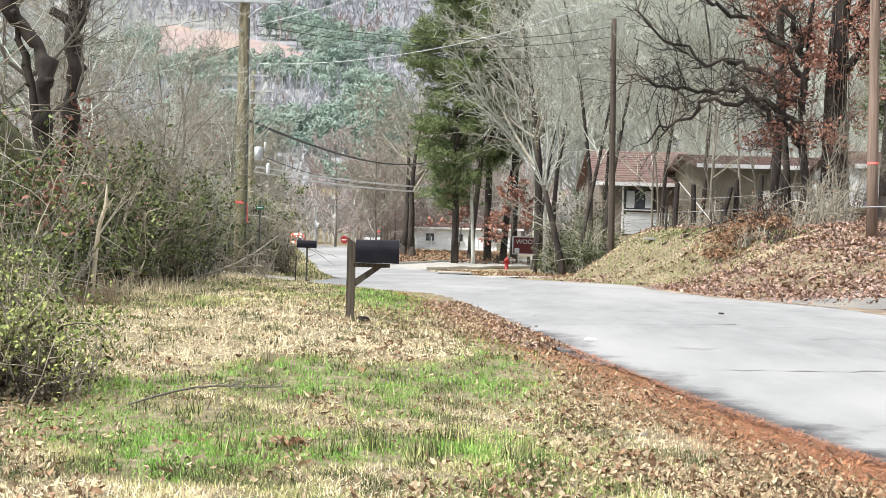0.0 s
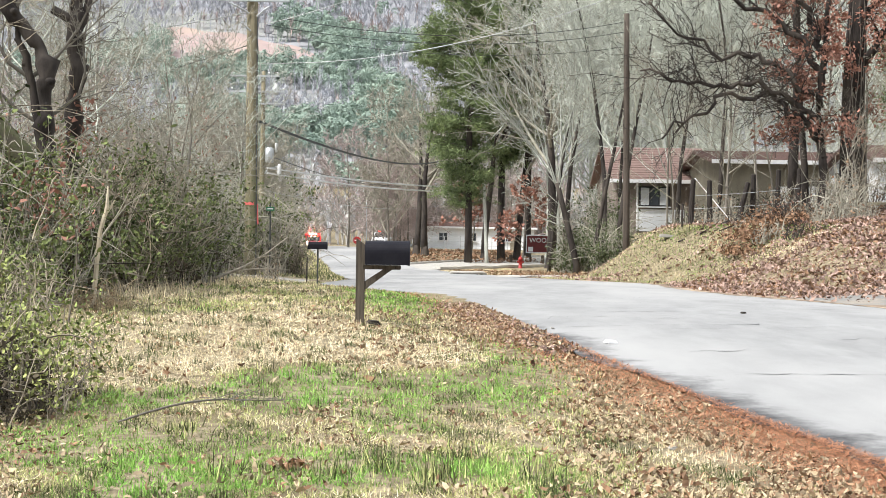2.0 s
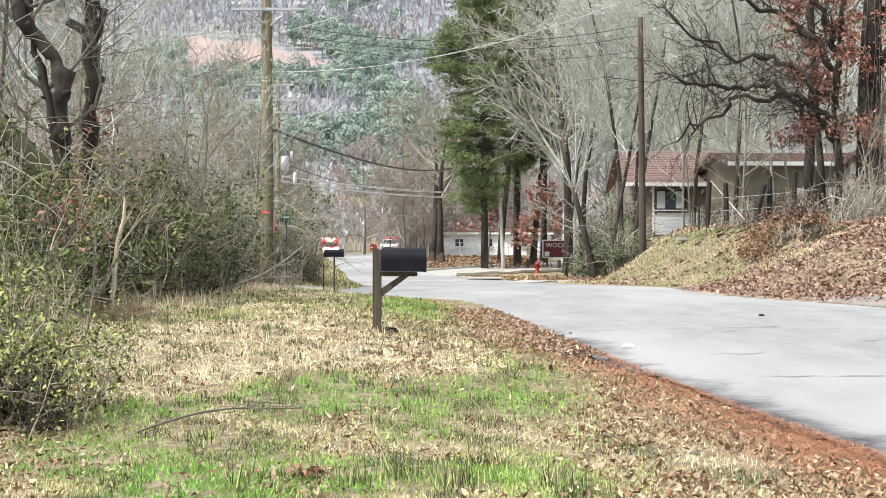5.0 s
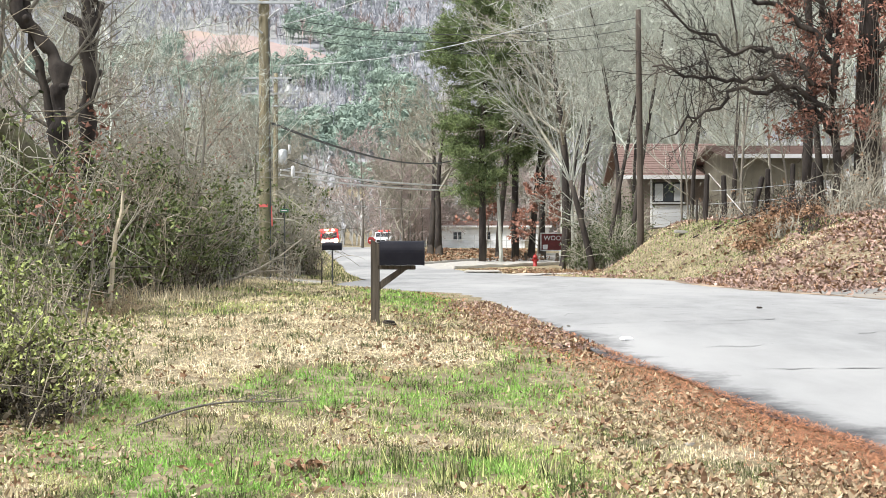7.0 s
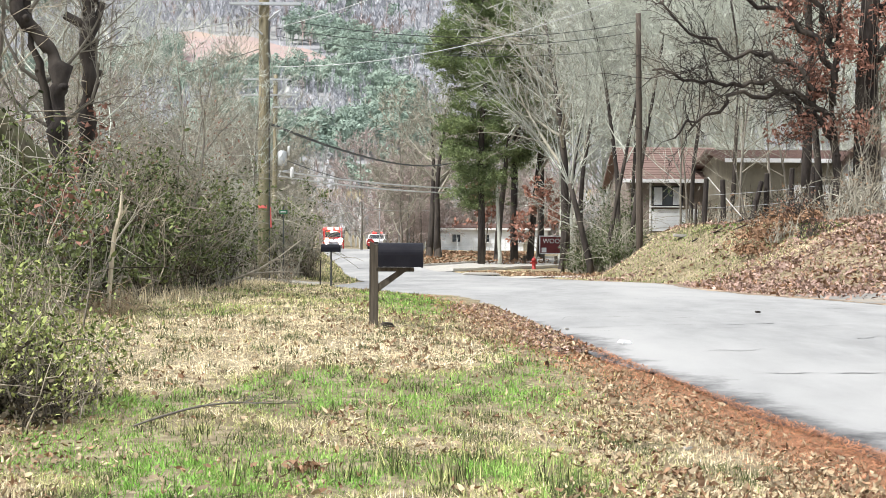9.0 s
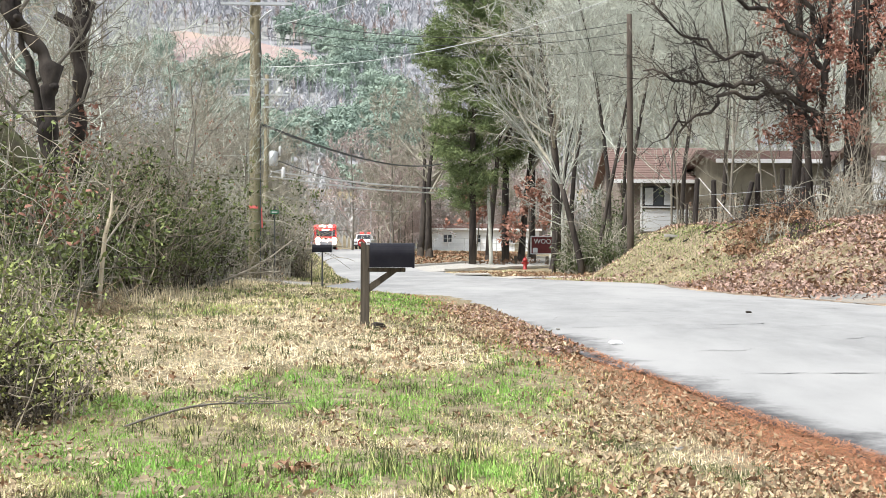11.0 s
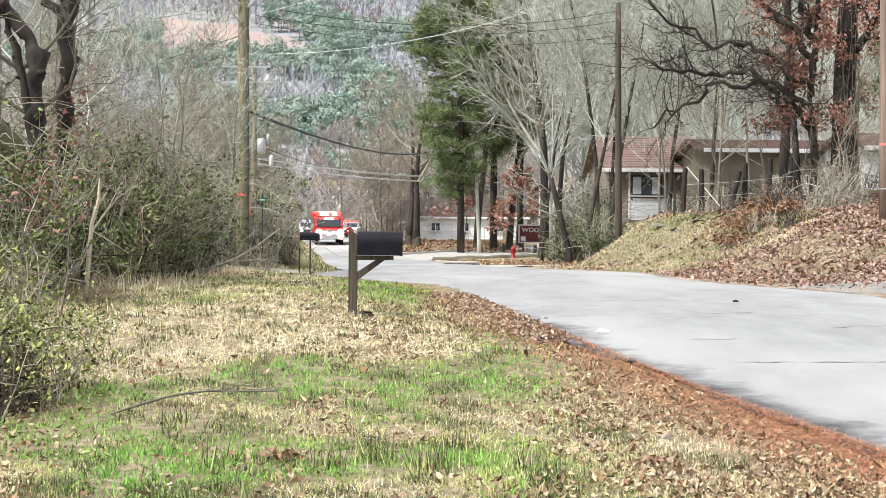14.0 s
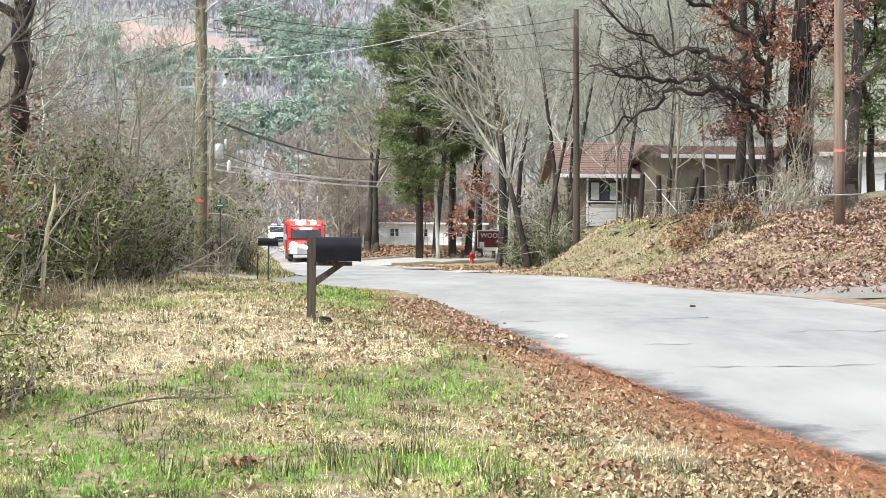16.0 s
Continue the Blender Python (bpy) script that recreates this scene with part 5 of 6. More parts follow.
# ---- entrance sign, hydrant, kerbs, drain ----
MAROON = mat("maroon_board", (0.16, 0.035, 0.035), (0.12, 0.03, 0.03), 0.6, 4)
sign = thing("entrance_sign", (7.0, 92, gz(7, 92)), "maroon entrance sign with white letters in a pale frame", "sign")
base = gz(7, 92)
s = Sheaf()
s.box((1.1, 0, 1.35 - base), (2.2, 0.08, 1.16), bevel=0.01)
board = part("board", s, MAROON, sign, "maroon painted board")
for c, sz in (((0, -0.02, 1.35 - base), (0.07, 0.14, 1.3)), ((2.2, -0.02, 1.35 - base), (0.07, 0.14, 1.3)), ((1.1, -0.02, 1.97 - base), (2.27, 0.14, 0.07)), ((1.1, -0.02, 0.73 - base), (2.27, 0.14, 0.07))):
    s = Sheaf()
    s.box(c, sz, bevel=0.01)
    part("frame", s, TRIM, sign, "white painted frame")
for x in (0.3, 1.9):
    s = Sheaf()
    s.box((x, 0.02, 0.35 - base), (0.12, 0.12, 1.1), bevel=0.01)
    part("post", s, POST_WOOD, sign)
s = Sheaf()
s.box((0.3, -0.055, 0.98 - base), (0.34, 0.03, 0.34))
part("emblem", s, TRIM, sign, "white square emblem")
for txt, x, z, size in (("WOOD", 0.2, 1.47 - base, 0.46), ("A", 1.3, 1.1 - base, 0.34)):
    c = bpy.data.curves.new("lettering", "FONT")
    c.body, c.size, c.extrude = txt, size, 0.01
    c.materials.append(TRIM)
    t = new("lettering", c)
    t.parent = sign
    t.matrix_basis = pose(x, -0.06, z, 90, 0, 0)

RED = mat("hydrant_red", (0.34, 0.03, 0.028), (0.25, 0.025, 0.022), 0.45, 6)
hydrant = thing("fire_hydrant", (5.75, 80.3, gz(5.75, 80.3)), "red cast-iron fire hydrant on the verge", "hydrant")
s = Sheaf()
s.path([(0, 0, -0.1), (0, 0, 0.04), (0, 0, 0.05), (0, 0, 0.5), (0, 0, 0.52), (0, 0, 0.6), (0, 0, 0.7), (0, 0, 0.74)], [0.17, 0.17, 0.12, 0.12, 0.16, 0.15, 0.1, 0.03], 12)
part("barrel", s, RED, hydrant, smooth=True)
for a, b, r in (((-0.22, 0, 0.42), (0.22, 0, 0.42), 0.06), ((0, -0.2, 0.36), (0, 0, 0.36), 0.075)):
    s = Sheaf()
    s.tube(a, b, r, r, 10, True)
    part("nozzle", s, RED, hydrant)
s = Sheaf()
s.tube((0, 0, 0.72), (0, 0, 0.82), 0.04, 0.03, 6, True)
part("bonnet_nut", s, RED, hydrant)
for x in (5.7, 7.9):
    s = Sheaf()
    s.box((0, 0, 0.25), (0.22, 0.22, 0.7), bevel=0.02)
    solid("bollard", s, POST_WOOD, "short dark timber bollard by the side street", "bollard", place=(x, 89, gz(x, 89)))


KERB = mat("pale_kerb", (0.58, 0.555, 0.51), (0.46, 0.44, 0.40), 0.9, 3, bump=0.2, fine=60)


def kerb(pts, label):
    s = Sheaf()
    for i in range(len(pts) - 1):
        a, b = Vector((*pts[i], gz(*pts[i]) + 0.03)), Vector((*pts[i + 1], gz(*pts[i + 1]) + 0.03))
        d = b - a
        s.box((a + b) / 2, (d.length * 1.02, 0.2, 0.32), d.to_track_quat("X", "Z").to_matrix().to_4x4(), 0.03)
    return solid("kerb", s, KERB, label, kind="structure")


def lerp_pts(a, b, n):
    return [(a[0] + (b[0] - a[0]) * i / n, a[1] + (b[1] - a[1]) * i / n) for i in range(n + 1)]


kerb(lerp_pts((-1.6, 82.5), (17.5, 117), 16), "pale concrete kerb of the side street")
kerb(lerp_pts((0.6, 73), (10, 88.5), 9), "pale concrete kerb of the side street")
drain = thing("storm_drain", (1.75, 56, gz(1.75, 56)), "concrete storm drain with a mouth darkened for shade", "drain")
MOUTH_SHADE = mat("drain_shadow", (0.03, 0.028, 0.025), (0.02, 0.02, 0.018), 0.95, 5)
s = Sheaf()
s.box((0, 1.0, 0.1), (1.5, 2.0, 0.07), bevel=0.02)
part("slab", s, CONCRETE, drain)
for x in (-0.85, 0.85):
    s = Sheaf()
    s.box((x * 0.86, 1.0, -0.11), (0.16, 1.9, 0.42), bevel=0.02)
    part("cheek", s, CONCRETE, drain)
# a dark block fills the mouth in place of the shade inside
s = Sheaf()
s.box((0, 0.3, -0.1), (1.3, 0.1, 0.44))
part("throat", s, MOUTH_SHADE, drain)

# ---- the bank: fence posts, brush, fallen limbs ----
for i, (x, y, z1, tilt) in enumerate(((9.17, 45, 1.75, 2), (9.86, 45, 1.7, -2), (10.8, 45, 1.6, 13), (11.4, 45.2, 1.7, 0), (12.2, 45, 1.65, 1), (12.75, 44.5, 1.6, 3), (10.6, 43.4, 0.9, -2), (8.4, 42.6, 0.75, 0), (13.6, 42.6, 1.3, -3))):
    s = Sheaf()
    s.path([(0, 0, -0.3), (0, 0, z1 * 0.5), (0.01, 0, z1 - 0.03), (0.01, 0, z1)], [0.1, 0.095, 0.09, 0.06] if z1 > 1 else [0.04, 0.04, 0.035, 0.03], 8)
    ob = solid("fence_post", s, BARK_DARK, "rough dark timber fence post on the bank", "fence post", group="fence posts")
    ob.matrix_basis = pose(x, y, gz(x, y), 0, tilt, 0)
for z in (0.5, 0.95):
    s = Sheaf()
    s.path(chain((9.17, 45, gz(9.17, 45) + z + 0.2), (13.6, 42.6, gz(13.6, 42.6) + z), 0.06), [0.008] * 25, 4)
    solid("fence_wire", s, METAL_GREY, "rusted fence wire between the posts", "wire")
s = Sheaf()
s.tube((9.6, 46.5, 3.75), (11.05, 46, gz(11.05, 46) - 0.1), 0.02, 0.02, 6, True)
solid("guy_wire", s, TRIM, "white sleeved guy wire slanting to the bank", "cable")
rng = random.Random(55)
for i, (x, y) in enumerate(((10.6, 44.5), (9.6, 43.2), (11.8, 43), (10.4, 41), (12.6, 40.2), (11, 38.5), (9.7, 39.2), (12.9, 37), (13.9, 36), (11.8, 35))):
    shrub((x, y, gz(x, y)), 0.6, 0.6, rng.uniform(0.3, 0.8), 34, 40, 560 + i, "leggy leafless weeds on the bank", LITTER, 0.08, TWIG if i % 2 else CANE, thick=0.007, name="weed_clump")
for i, (x, y, h) in enumerate(((12.2, 38.6, 3.2), (12.8, 38.0, 3.4), (11.6, 39.4, 2.8), (13.4, 37.4, 3.0), (10.9, 46, 3.0), (14.6, 36, 3.0))):
    copy_thing(forms[(1, 2)[i % 2]], pose(x, y, gz(x, y) - 0.05, rng.gauss(0, 4), rng.gauss(0, 5), rng.uniform(0, 360)) @ Matrix.Scale(h / 6, 4))
for i, (a, b, r) in enumerate((((7.9, 40.6, 0.1), (11.2, 43.4, 0.5), 0.05), ((8.5, 40.2, 0.1), (11.0, 42.4, 0.35), 0.045), ((8.9, 39.4, 0.1), (10.4, 38.6, 0.15), 0.03))):
    s = Sheaf()
    p, q = Vector((a[0], a[1], gz(a[0], a[1]) + a[2])), Vector((b[0], b[1], gz(b[0], b[1]) + b[2]))
    s.path([p, p.lerp(q, 0.35) + Vector((0, 0, 0.1)), p.lerp(q, 0.7) + Vector((0, 0, 0.03)), q], [r * 0.5, r, r, r * 0.8], 6)
    for k in range(6):
        m = p.lerp(q, rng.random())
        s.path([m, m + rvec(rng, 0.3) + Vector((0, 0, 0.2)), m + rvec(rng, 0.45) + Vector((0, 0, 0.35))], [0.014, 0.01, 0.004], 4)
    solid("fallen_limb", s, BARK_DARK, "dark fallen limb lying on the bank", "branch", group="fallen limbs")
s = Sheaf()
s.box((0, 0, 0.05), (0.55, 0.3, 0.1), pose(0, 0, 0, 0, 4, 0), 0.02)
solid("concrete_slab", s, CONCRETE, "small pale concrete slab on the bank", "slab", place=(7.8, 41.8, gz(7.8, 41.8)))

for i, (x, y, h) in enumerate(((9.7, 36.4, 0.7), (10.4, 37.6, 0.8), (11.4, 36.6, 1.5), (10.0, 34.6, 0.6), (12.0, 36.6, 1.9), (11.3, 40.4, 1.4), (12.4, 38.2, 2.0), (11.8, 38.8, 1.7))):
    shrub((x, y, gz(x, y)), 0.55, 0.5, h, 46, 60, 660 + i, "dark leafless scrub on the bank", RUSSET if i % 2 else LITTER, 0.09, BARK_DARK if i % 2 else TWIG, thick=0.011, name="scrub")

# ---- small things on the verge and road ----
s, rng = Sheaf(), random.Random(41)
pts = [Vector((-1.68 + 0.75 * t, 7.05 + 1.35 * t + 0.12 * math.sin(t * 5), gz(-1.68 + 0.75 * t, 7.05 + 1.35 * t) + 0.025 + 0.035 * math.sin(t * 2.9))) for t in [i / 8 for i in range(9)]]
fallen = thing("fallen_branch", (0, 0, 0), "grey fallen branch lying in the grass", "branch")
s.path(pts, [0.006, 0.007, 0.007, 0.0065, 0.006, 0.005, 0.004, 0.003, 0.002], 6)
part("stem", s, BARK, fallen, smooth=True)
for k in range(9):
    m = pts[rng.randrange(2, 8)]
    s = Sheaf()
    s.path([m, m + Vector((rng.uniform(0.05, 0.2), rng.uniform(-0.1, 0.15), rng.uniform(0, 0.05))), m + Vector((rng.uniform(0.15, 0.35), rng.uniform(-0.1, 0.3), rng.uniform(-0.04, 0.03)))], [0.003, 0.0025, 0.0015], 4)
    part("twig", s, BARK, fallen)
for x, y, w, mt, lab, nm in ((2.0, 14.0, 0.14, TRIM, "flat pale stone on the road edge", "stone"), (4.65, 18.9, 0.08, BARK_DARK, "small dark clod on the asphalt", "clod"),
                             (1.55, 15.9, 0.05, CONCRETE, "small white pebble on the road", "pebble"), (1.42, 7.35, 0.06, CONCRETE, "pale crumpled scrap among dry leaves", "scrap")):
    s = Sheaf()
    s.box((0, 0, 0.012), (w, w * 0.8, w * 0.35), pose(0, 0, 0, 3, 4, 20), w * 0.12)
    zz = max(gz(x, y), road_z(y) + crown(x, y) if abs(x - road_x(y)) < HALF else -9)
    solid(nm, s, mt, lab, nm, place=(x, y, zz))

rng = random.Random(58)
for i in range(16):
    # broken asphalt and clods along the washed-out lip
    y = rng.uniform(13.0, 16.2)
    x = edge_x(y) - rng.uniform(-0.05, 0.35)
    w = rng.uniform(0.05, 0.16)
    s = Sheaf()
    s.box((0, 0, 0.01), (w * 1.3, w, w * 0.5), pose(0, 0, 0, rng.uniform(-12, 12), rng.uniform(-12, 12), rng.uniform(0, 360)), w * 0.14)
    solid("asphalt_chunk", s, BARK_DARK if i % 3 else CRACK, "dark broken lump of asphalt at the road edge", "rubble", place=(x, y, gz(x, y)), group="rubble at the road edge")
rng = random.Random(57)
for i, (x, y, h) in enumerate(((8.6, 49.5, 1.2), (10.2, 50.5, 1.6), (11.4, 50, 1.8), (12.6, 50.6, 1.9), (13.8, 50, 2.0), (15.2, 49, 2.2), (11.2, 54, 2.0), (13, 55, 2.2), (14.6, 54, 2.4), (16.2, 52, 2.4), (12.6, 44.6, 1.6), (13.6, 42.6, 1.7), (15, 44, 2.0))):
    shrub((x, y, gz(x, y)), 0.8, 0.7, h * 0.75, 46, 90, 590 + i, "thin bare thicket on the bank crest", EVERGREEN if i % 2 else LITTER, 0.10, TWIG if i % 3 else BARK_DARK, thick=0.011, name="thicket")
for i, (x, y) in enumerate(((9.9, 52), (12.2, 53), (13.1, 51), (14.2, 52.5), (15.4, 50.5), (16.6, 48.5), (11.3, 48.8), (10.4, 56), (14.9, 46.5), (17.4, 46))):
    copy_thing(forms[(1, 3, 1)[i % 3]], pose(x, y, gz(x, y) - 0.05, rng.gauss(0, 3), rng.gauss(0, 4), rng.uniform(0, 360)) @ Matrix.Scale(rng.uniform(0.7, 1.0), 4))

shrub((-4.1, 15.8, gz(-4.1, 15.8)), 0.5, 0.6, 0.42, 150, 80, 620, "mound of dry reddish bramble canes", LITTER, 0.04, LITTER_PALE, thick=0.004, name="bramble_mound")
shrub((-4.7, 34.2, gz(-4.7, 34.2)), 0.9, 0.6, 0.8, 60, 60, 621, "bare bramble runners by the driveway", LITTER, 0.05, CANE, thick=0.008, name="bramble_mound")

for i, (x, y, h) in enumerate(((-4.75, 43, 2.1), (-5.3, 46, 2.6), (-6.1, 50, 2.8), (-7.3, 55, 3.0))):
    shrub((x, y, gz(x, y)), 0.75, 0.9, h, 110, 500, 640 + i, "tan twiggy brush at the driveway mouth", SHRUB_LEAF, 0.07, CANE, thick=0.011, name="thicket")

# unseen woods added behind the point of view, closing it and darkening reflections
rng = random.Random(66)
for i in range(14):
    x, y = rng.uniform(-40, 44), rng.uniform(-46, -16)
    if abs(x - road_x(max(y, -40))) < 5:
        continue
    copy_thing(back[i % 2], pose(x, y, gz(x, y) - 0.1, 0, 0, rng.uniform(0, 360)) @ Matrix.Scale(rng.uniform(0.8, 1.1), 4))


# ---- ground cover ----
def in_spot(x, y, spots):
    return max((1 - ((x - a) / rx) ** 2 - ((y - b) / ry) ** 2) for a, b, rx, ry in spots)


LUSH = ((-1.0, 9.2, 0.55, 1.6), (-0.45, 25, 1.3, 7), (-0.2, 22, 1.0, 5), (-1.5, 6.4, 0.8, 1.0), (-1.9, 8.2, 0.5, 1.0), (-0.15, 7.6, 0.35, 0.8), (0.75, 10.8, 0.55, 2.2), (-1.1, 5.2, 0.5, 0.5), (1.0, 13.0, 0.4, 1.2), (-0.5, 6.0, 0.9, 0.6), (0.25, 9.4, 0.7, 1.4))
DRY = ((-1.9, 13.0, 1.6, 3.0), (-0.2, 12.4, 0.8, 1.6), (-2.3, 9.6, 0.5, 1.2))
rng = random.Random(1234)
blades = {"straw": Sheaf(), "green": Sheaf(), "olive": Sheaf(), "dark": Sheaf()}


def blade(s, x, y, z, h, w, rng, lie=0.5):
    a = rng.random() * 6.283
    dx, dy = math.cos(a), math.sin(a)
    l = h * rng.gauss(0, lie)
    k = len(s.v)
    b = rng.random() * 6.283
    s.v += [(x - dx * w, y - dy * w, z - 0.01), (x + dx * w, y + dy * w, z - 0.01), (x + l * math.cos(b), y + l * math.sin(b), z + h * (1 - 0.55 * min(1, abs(l / h))))]
    s.f.append((k, k + 1, k + 2))


for count in range(330000):
    y = 1 / (1 / 38 + rng.random() ** 1.1 * (1 / 3.7 - 1 / 38))
    left = max(-0.42 * y - 0.6, -5.2 - 0.03 * y)
    edge = edge_x(y) - 0.08
    x = rng.uniform(left, edge)
    e = edge - x
    if y < 21 and e < 0.9 and rng.random() < 1.0 - e * 0.6 + rough(x, y, 1.5, 0.3):
        continue
    n1 = noise.noise(Vector((x * 0.9, y * 0.6, 5))) + 0.5 * noise.noise(Vector((x * 3.1, y * 2.2, 9)))
    thin = noise.noise(Vector((x * 4.5, y * 3.2, 14)))
    if thin < -0.12 and rng.random() < 0.75:
        continue
    lush = max(-0.35, in_spot(x, y, LUSH)) * 0.9 + n1 * 0.8 + 0.16 + rng.gauss(0, 0.25)
    if in_spot(x, y, DRY) > 0:
        lush -= 0.75
    kind = "green" if lush > 0.44 else "olive" if lush > -0.4 + 0.4 * rng.random() else "straw"
    if noise.noise(Vector((x * 2.3, y * 1.7, 41))) + 0.7 * thin > 0.2 and rng.random() < 0.62:
        kind = "dark"
    wide = max(0.0034, 0.00042 * y)
    h = {"green": 0.058, "olive": 0.055, "straw": 0.065, "dark": 0.07}[kind] * (0.4 + 1.0 * rng.random() ** 1.5) * (1 + 0.5 * max(0, n1)) * (0.6 + 0.4 * smoothstep(6, 12, y))
    blade(blades[kind], x, y, gz(x, y), h, wide * (0.7 + 0.9 * rng.random()), rng, 1.2 if kind != "straw" else 1.6 + 1.4 * (in_spot(x, y, DRY) > 0))
# taller tufts
for tx, ty, n in ((-0.2, 6.0, 90), (0.05, 5.75, 110), (-0.42, 5.8, 60), (0.2, 6.4, 60), (-0.9, 5.7, 40), (0.55, 6.0, 50), (-1.3, 6.9, 40), (-1.25, 9.9, 40), (-0.95, 10.4, 40)):
    for k in range(n):
        x, y = tx + rng.gauss(0, 0.06), ty + rng.gauss(0, 0.1)
        blade(blades["dark" if k % 3 else "olive"], x, y, gz(x, y), rng.uniform(0.06, 0.17), 0.004, rng, 0.35)
# dry stalks at the foot of the brush
for k in range(5000):
    y = rng.uniform(11, 34)
    if rough(7, y, 0.7, 1.0) < 0.05 * rng.random():
        continue
    x = -4.1 - 0.03 * (y - 15) + rng.gauss(0, 0.35) - (0.25 if y < 14 else 0)
    blade(blades["straw"], x, y, gz(x, y), rng.uniform(0.06, 0.36) * (1 if y < 22 else 0.6), max(0.003, 0.0003 * y), rng, 0.6)
for k in range(90000):
    # grassy face of the bank and the far verges
    y = rng.uniform(33, 48) if k % 3 else rng.uniform(56, 88)
    x = right_x(y) + rng.uniform(0.1, 7.5 if k % 3 else 5)
    g = noise.noise(Vector((x * 0.5, y * 0.4, 2)))
    if k % 3 and (x - right_x(y)) < 0.5 + 0.3 * g:
        continue
    near = y > 34 and k % 3
    blade(blades[("straw" if y > 43.5 and rng.random() < 0.6 else rng.choice(("olive", "green", "dark", "dark", "dark")) if g > -0.1 else rng.choice(("olive", "dark", "dark", "straw"))) if g > (-0.7 if near else 0.15) else "straw"], x, y, gz(x, y), rng.uniform(0.03, 0.09), 0.011, rng, 1.0)
for k in range(9000):
    # lawn on the far side of the bank crest
    y = rng.uniform(48, 72)
    x = rng.uniform(8, 20)
    blade(blades["straw" if rng.random() < 0.6 else "olive"], x, y, gz(x, y), rng.uniform(0.05, 0.15), 0.02, rng, 0.6)
for k in range(16000):
    # rough verge running on beside the road
    y = 1 / (1 / 120 + rng.random() * (1 / 38 - 1 / 120))
    x = edge_x(y) - 0.1 - abs(rng.gauss(0, 2.2))
    if 34.5 < y < 40.3 and x > -6.8:
        continue
    blade(blades[("olive", "straw", "dark", "dark")[k % 4]], x, y, gz(x, y), rng.uniform(0.05, 0.16), 0.0004 * y, rng, 0.7)
for k in range(24000):
    # thin grass round the standpoint
    x, y = rng.uniform(-9, 6), rng.uniform(-9, 4.2)
    if x > edge_x(y) - 0.2:
        continue
    n1 = noise.noise(Vector((x * 0.9, y * 0.6, 5)))
    blade(blades["green" if n1 > 0.25 else "olive" if n1 > -0.1 else "straw"], x, y, gz(x, y), rng.uniform(0.03, 0.1), 0.006, rng, 0.8)
for key, m, lab in (("straw", STRAW, "dry straw-coloured winter grass on the verge"), ("green", GREEN, "patches of bright green grass on the verge"), ("olive", OLIVE, "dull olive grass on the verge"), ("dark", DARK_BLADES, "dark green weedy tufts on the verge")):
    solid(key + "_grass", blades[key], m, lab, "grass", "stuff")

dead, pale, mauve = Sheaf(), Sheaf(), Sheaf()
for k in range(50000):
    y = 1 / (1 / 32 + rng.random() ** 1.1 * (1 / 3.7 - 1 / 32))
    edge = edge_x(y) - 0.05
    x = edge - 0.12 - abs(rng.gauss(0, 1.1)) if k % 5 < 3 else rng.uniform(max(-0.4 * y, -5), edge)
    if x < max(-0.42 * y - 0.4, -5.2):
        continue
    n1 = noise.noise(Vector((x * 1.3, y * 0.8, 21))) + 0.6 * noise.noise(Vector((x * 5, y * 3.5, 24)))
    if rng.random() > 0.42 + n1 * 1.1:
        continue
    if in_spot(x, y, LUSH) > 0.2 and rng.random() < 0.8:
        continue
    if edge - x < 0.45 and y < 12 and rng.random() < 0.6:
        continue
    p = (x, y, gz(x, y) + rng.uniform(0.0, 0.045))
    scatter_leaves(dead if rng.random() < 0.3 else pale, [p], (0.036 if y < 9 else 0.046) * rng.uniform(0.6, 1.35), rng, 0.35, 0.6)
for k in range(1500):
    # drift of leaves by the left-hand bush and the mailbox foot
    x, y = (rng.gauss(-2.3, 0.4), rng.gauss(6.1, 0.6)) if k % 2 else (rng.gauss(0.15, 0.5), rng.gauss(15.6, 1.3))
    scatter_leaves(pale if k % 3 else dead, [(x, y, gz(x, y) + 0.02)], 0.037, rng, 0.6, 0.45)
for k in range(3600):
    # brown drift between the grass and the broken road edge
    y = rng.uniform(13.2, 22)
    x = edge_x(y) + 0.08 - abs(rng.gauss(0, 0.42))
    scatter_leaves((dead, mauve, pale)[k % 3], [(x, y, max(gz(x, y), road_z(y) + crown(x, y)) + rng.uniform(0.004, 0.03))], rng.uniform(0.035, 0.065), rng, 0.4, 0.5)
for cx, cy, n in ((-0.62, 5.95, 34), (1.5, 8.1, 20), (0.95, 7.9, 12), (1.2, 6.4, 20), (1.9, 7.6, 14)):
    for k in range(n):
        scatter_leaves(dead, [(cx + rng.gauss(0, 0.07), cy + rng.gauss(0, 0.05), gz(cx, cy) + rng.uniform(0.01, 0.05))], 0.05, rng, 0.2, 0.45)
for k in range(44000):
    # leaf litter over the right-hand bank
    y = rng.uniform(23, 47)
    u = HALF + 0.1 + rng.random() ** 0.8 * 9.5
    x = right_x(y) - HALF + u
    n1 = noise.noise(Vector((x * 0.5, y * 0.35, 31)))
    if y > 33.5 + 1.5 * n1 and u < 7.5 and rng.random() < (0.86 - 0.5 * n1 if y > 36 else 0.6):
        continue
    if n1 < -0.35 and rng.random() < 0.4:
        continue
    if 20 < y < 25.2 and rng.random() < 0.9:
        continue
    scatter_leaves(dead if rng.random() < 0.3 else mauve, [(x, y, gz(x, y) + rng.uniform(0, 0.09))], 0.13 if noise.noise(Vector((x * 0.8, y * 0.6, 61))) > -0.1 else 0.085, rng, 0.35, 0.45)
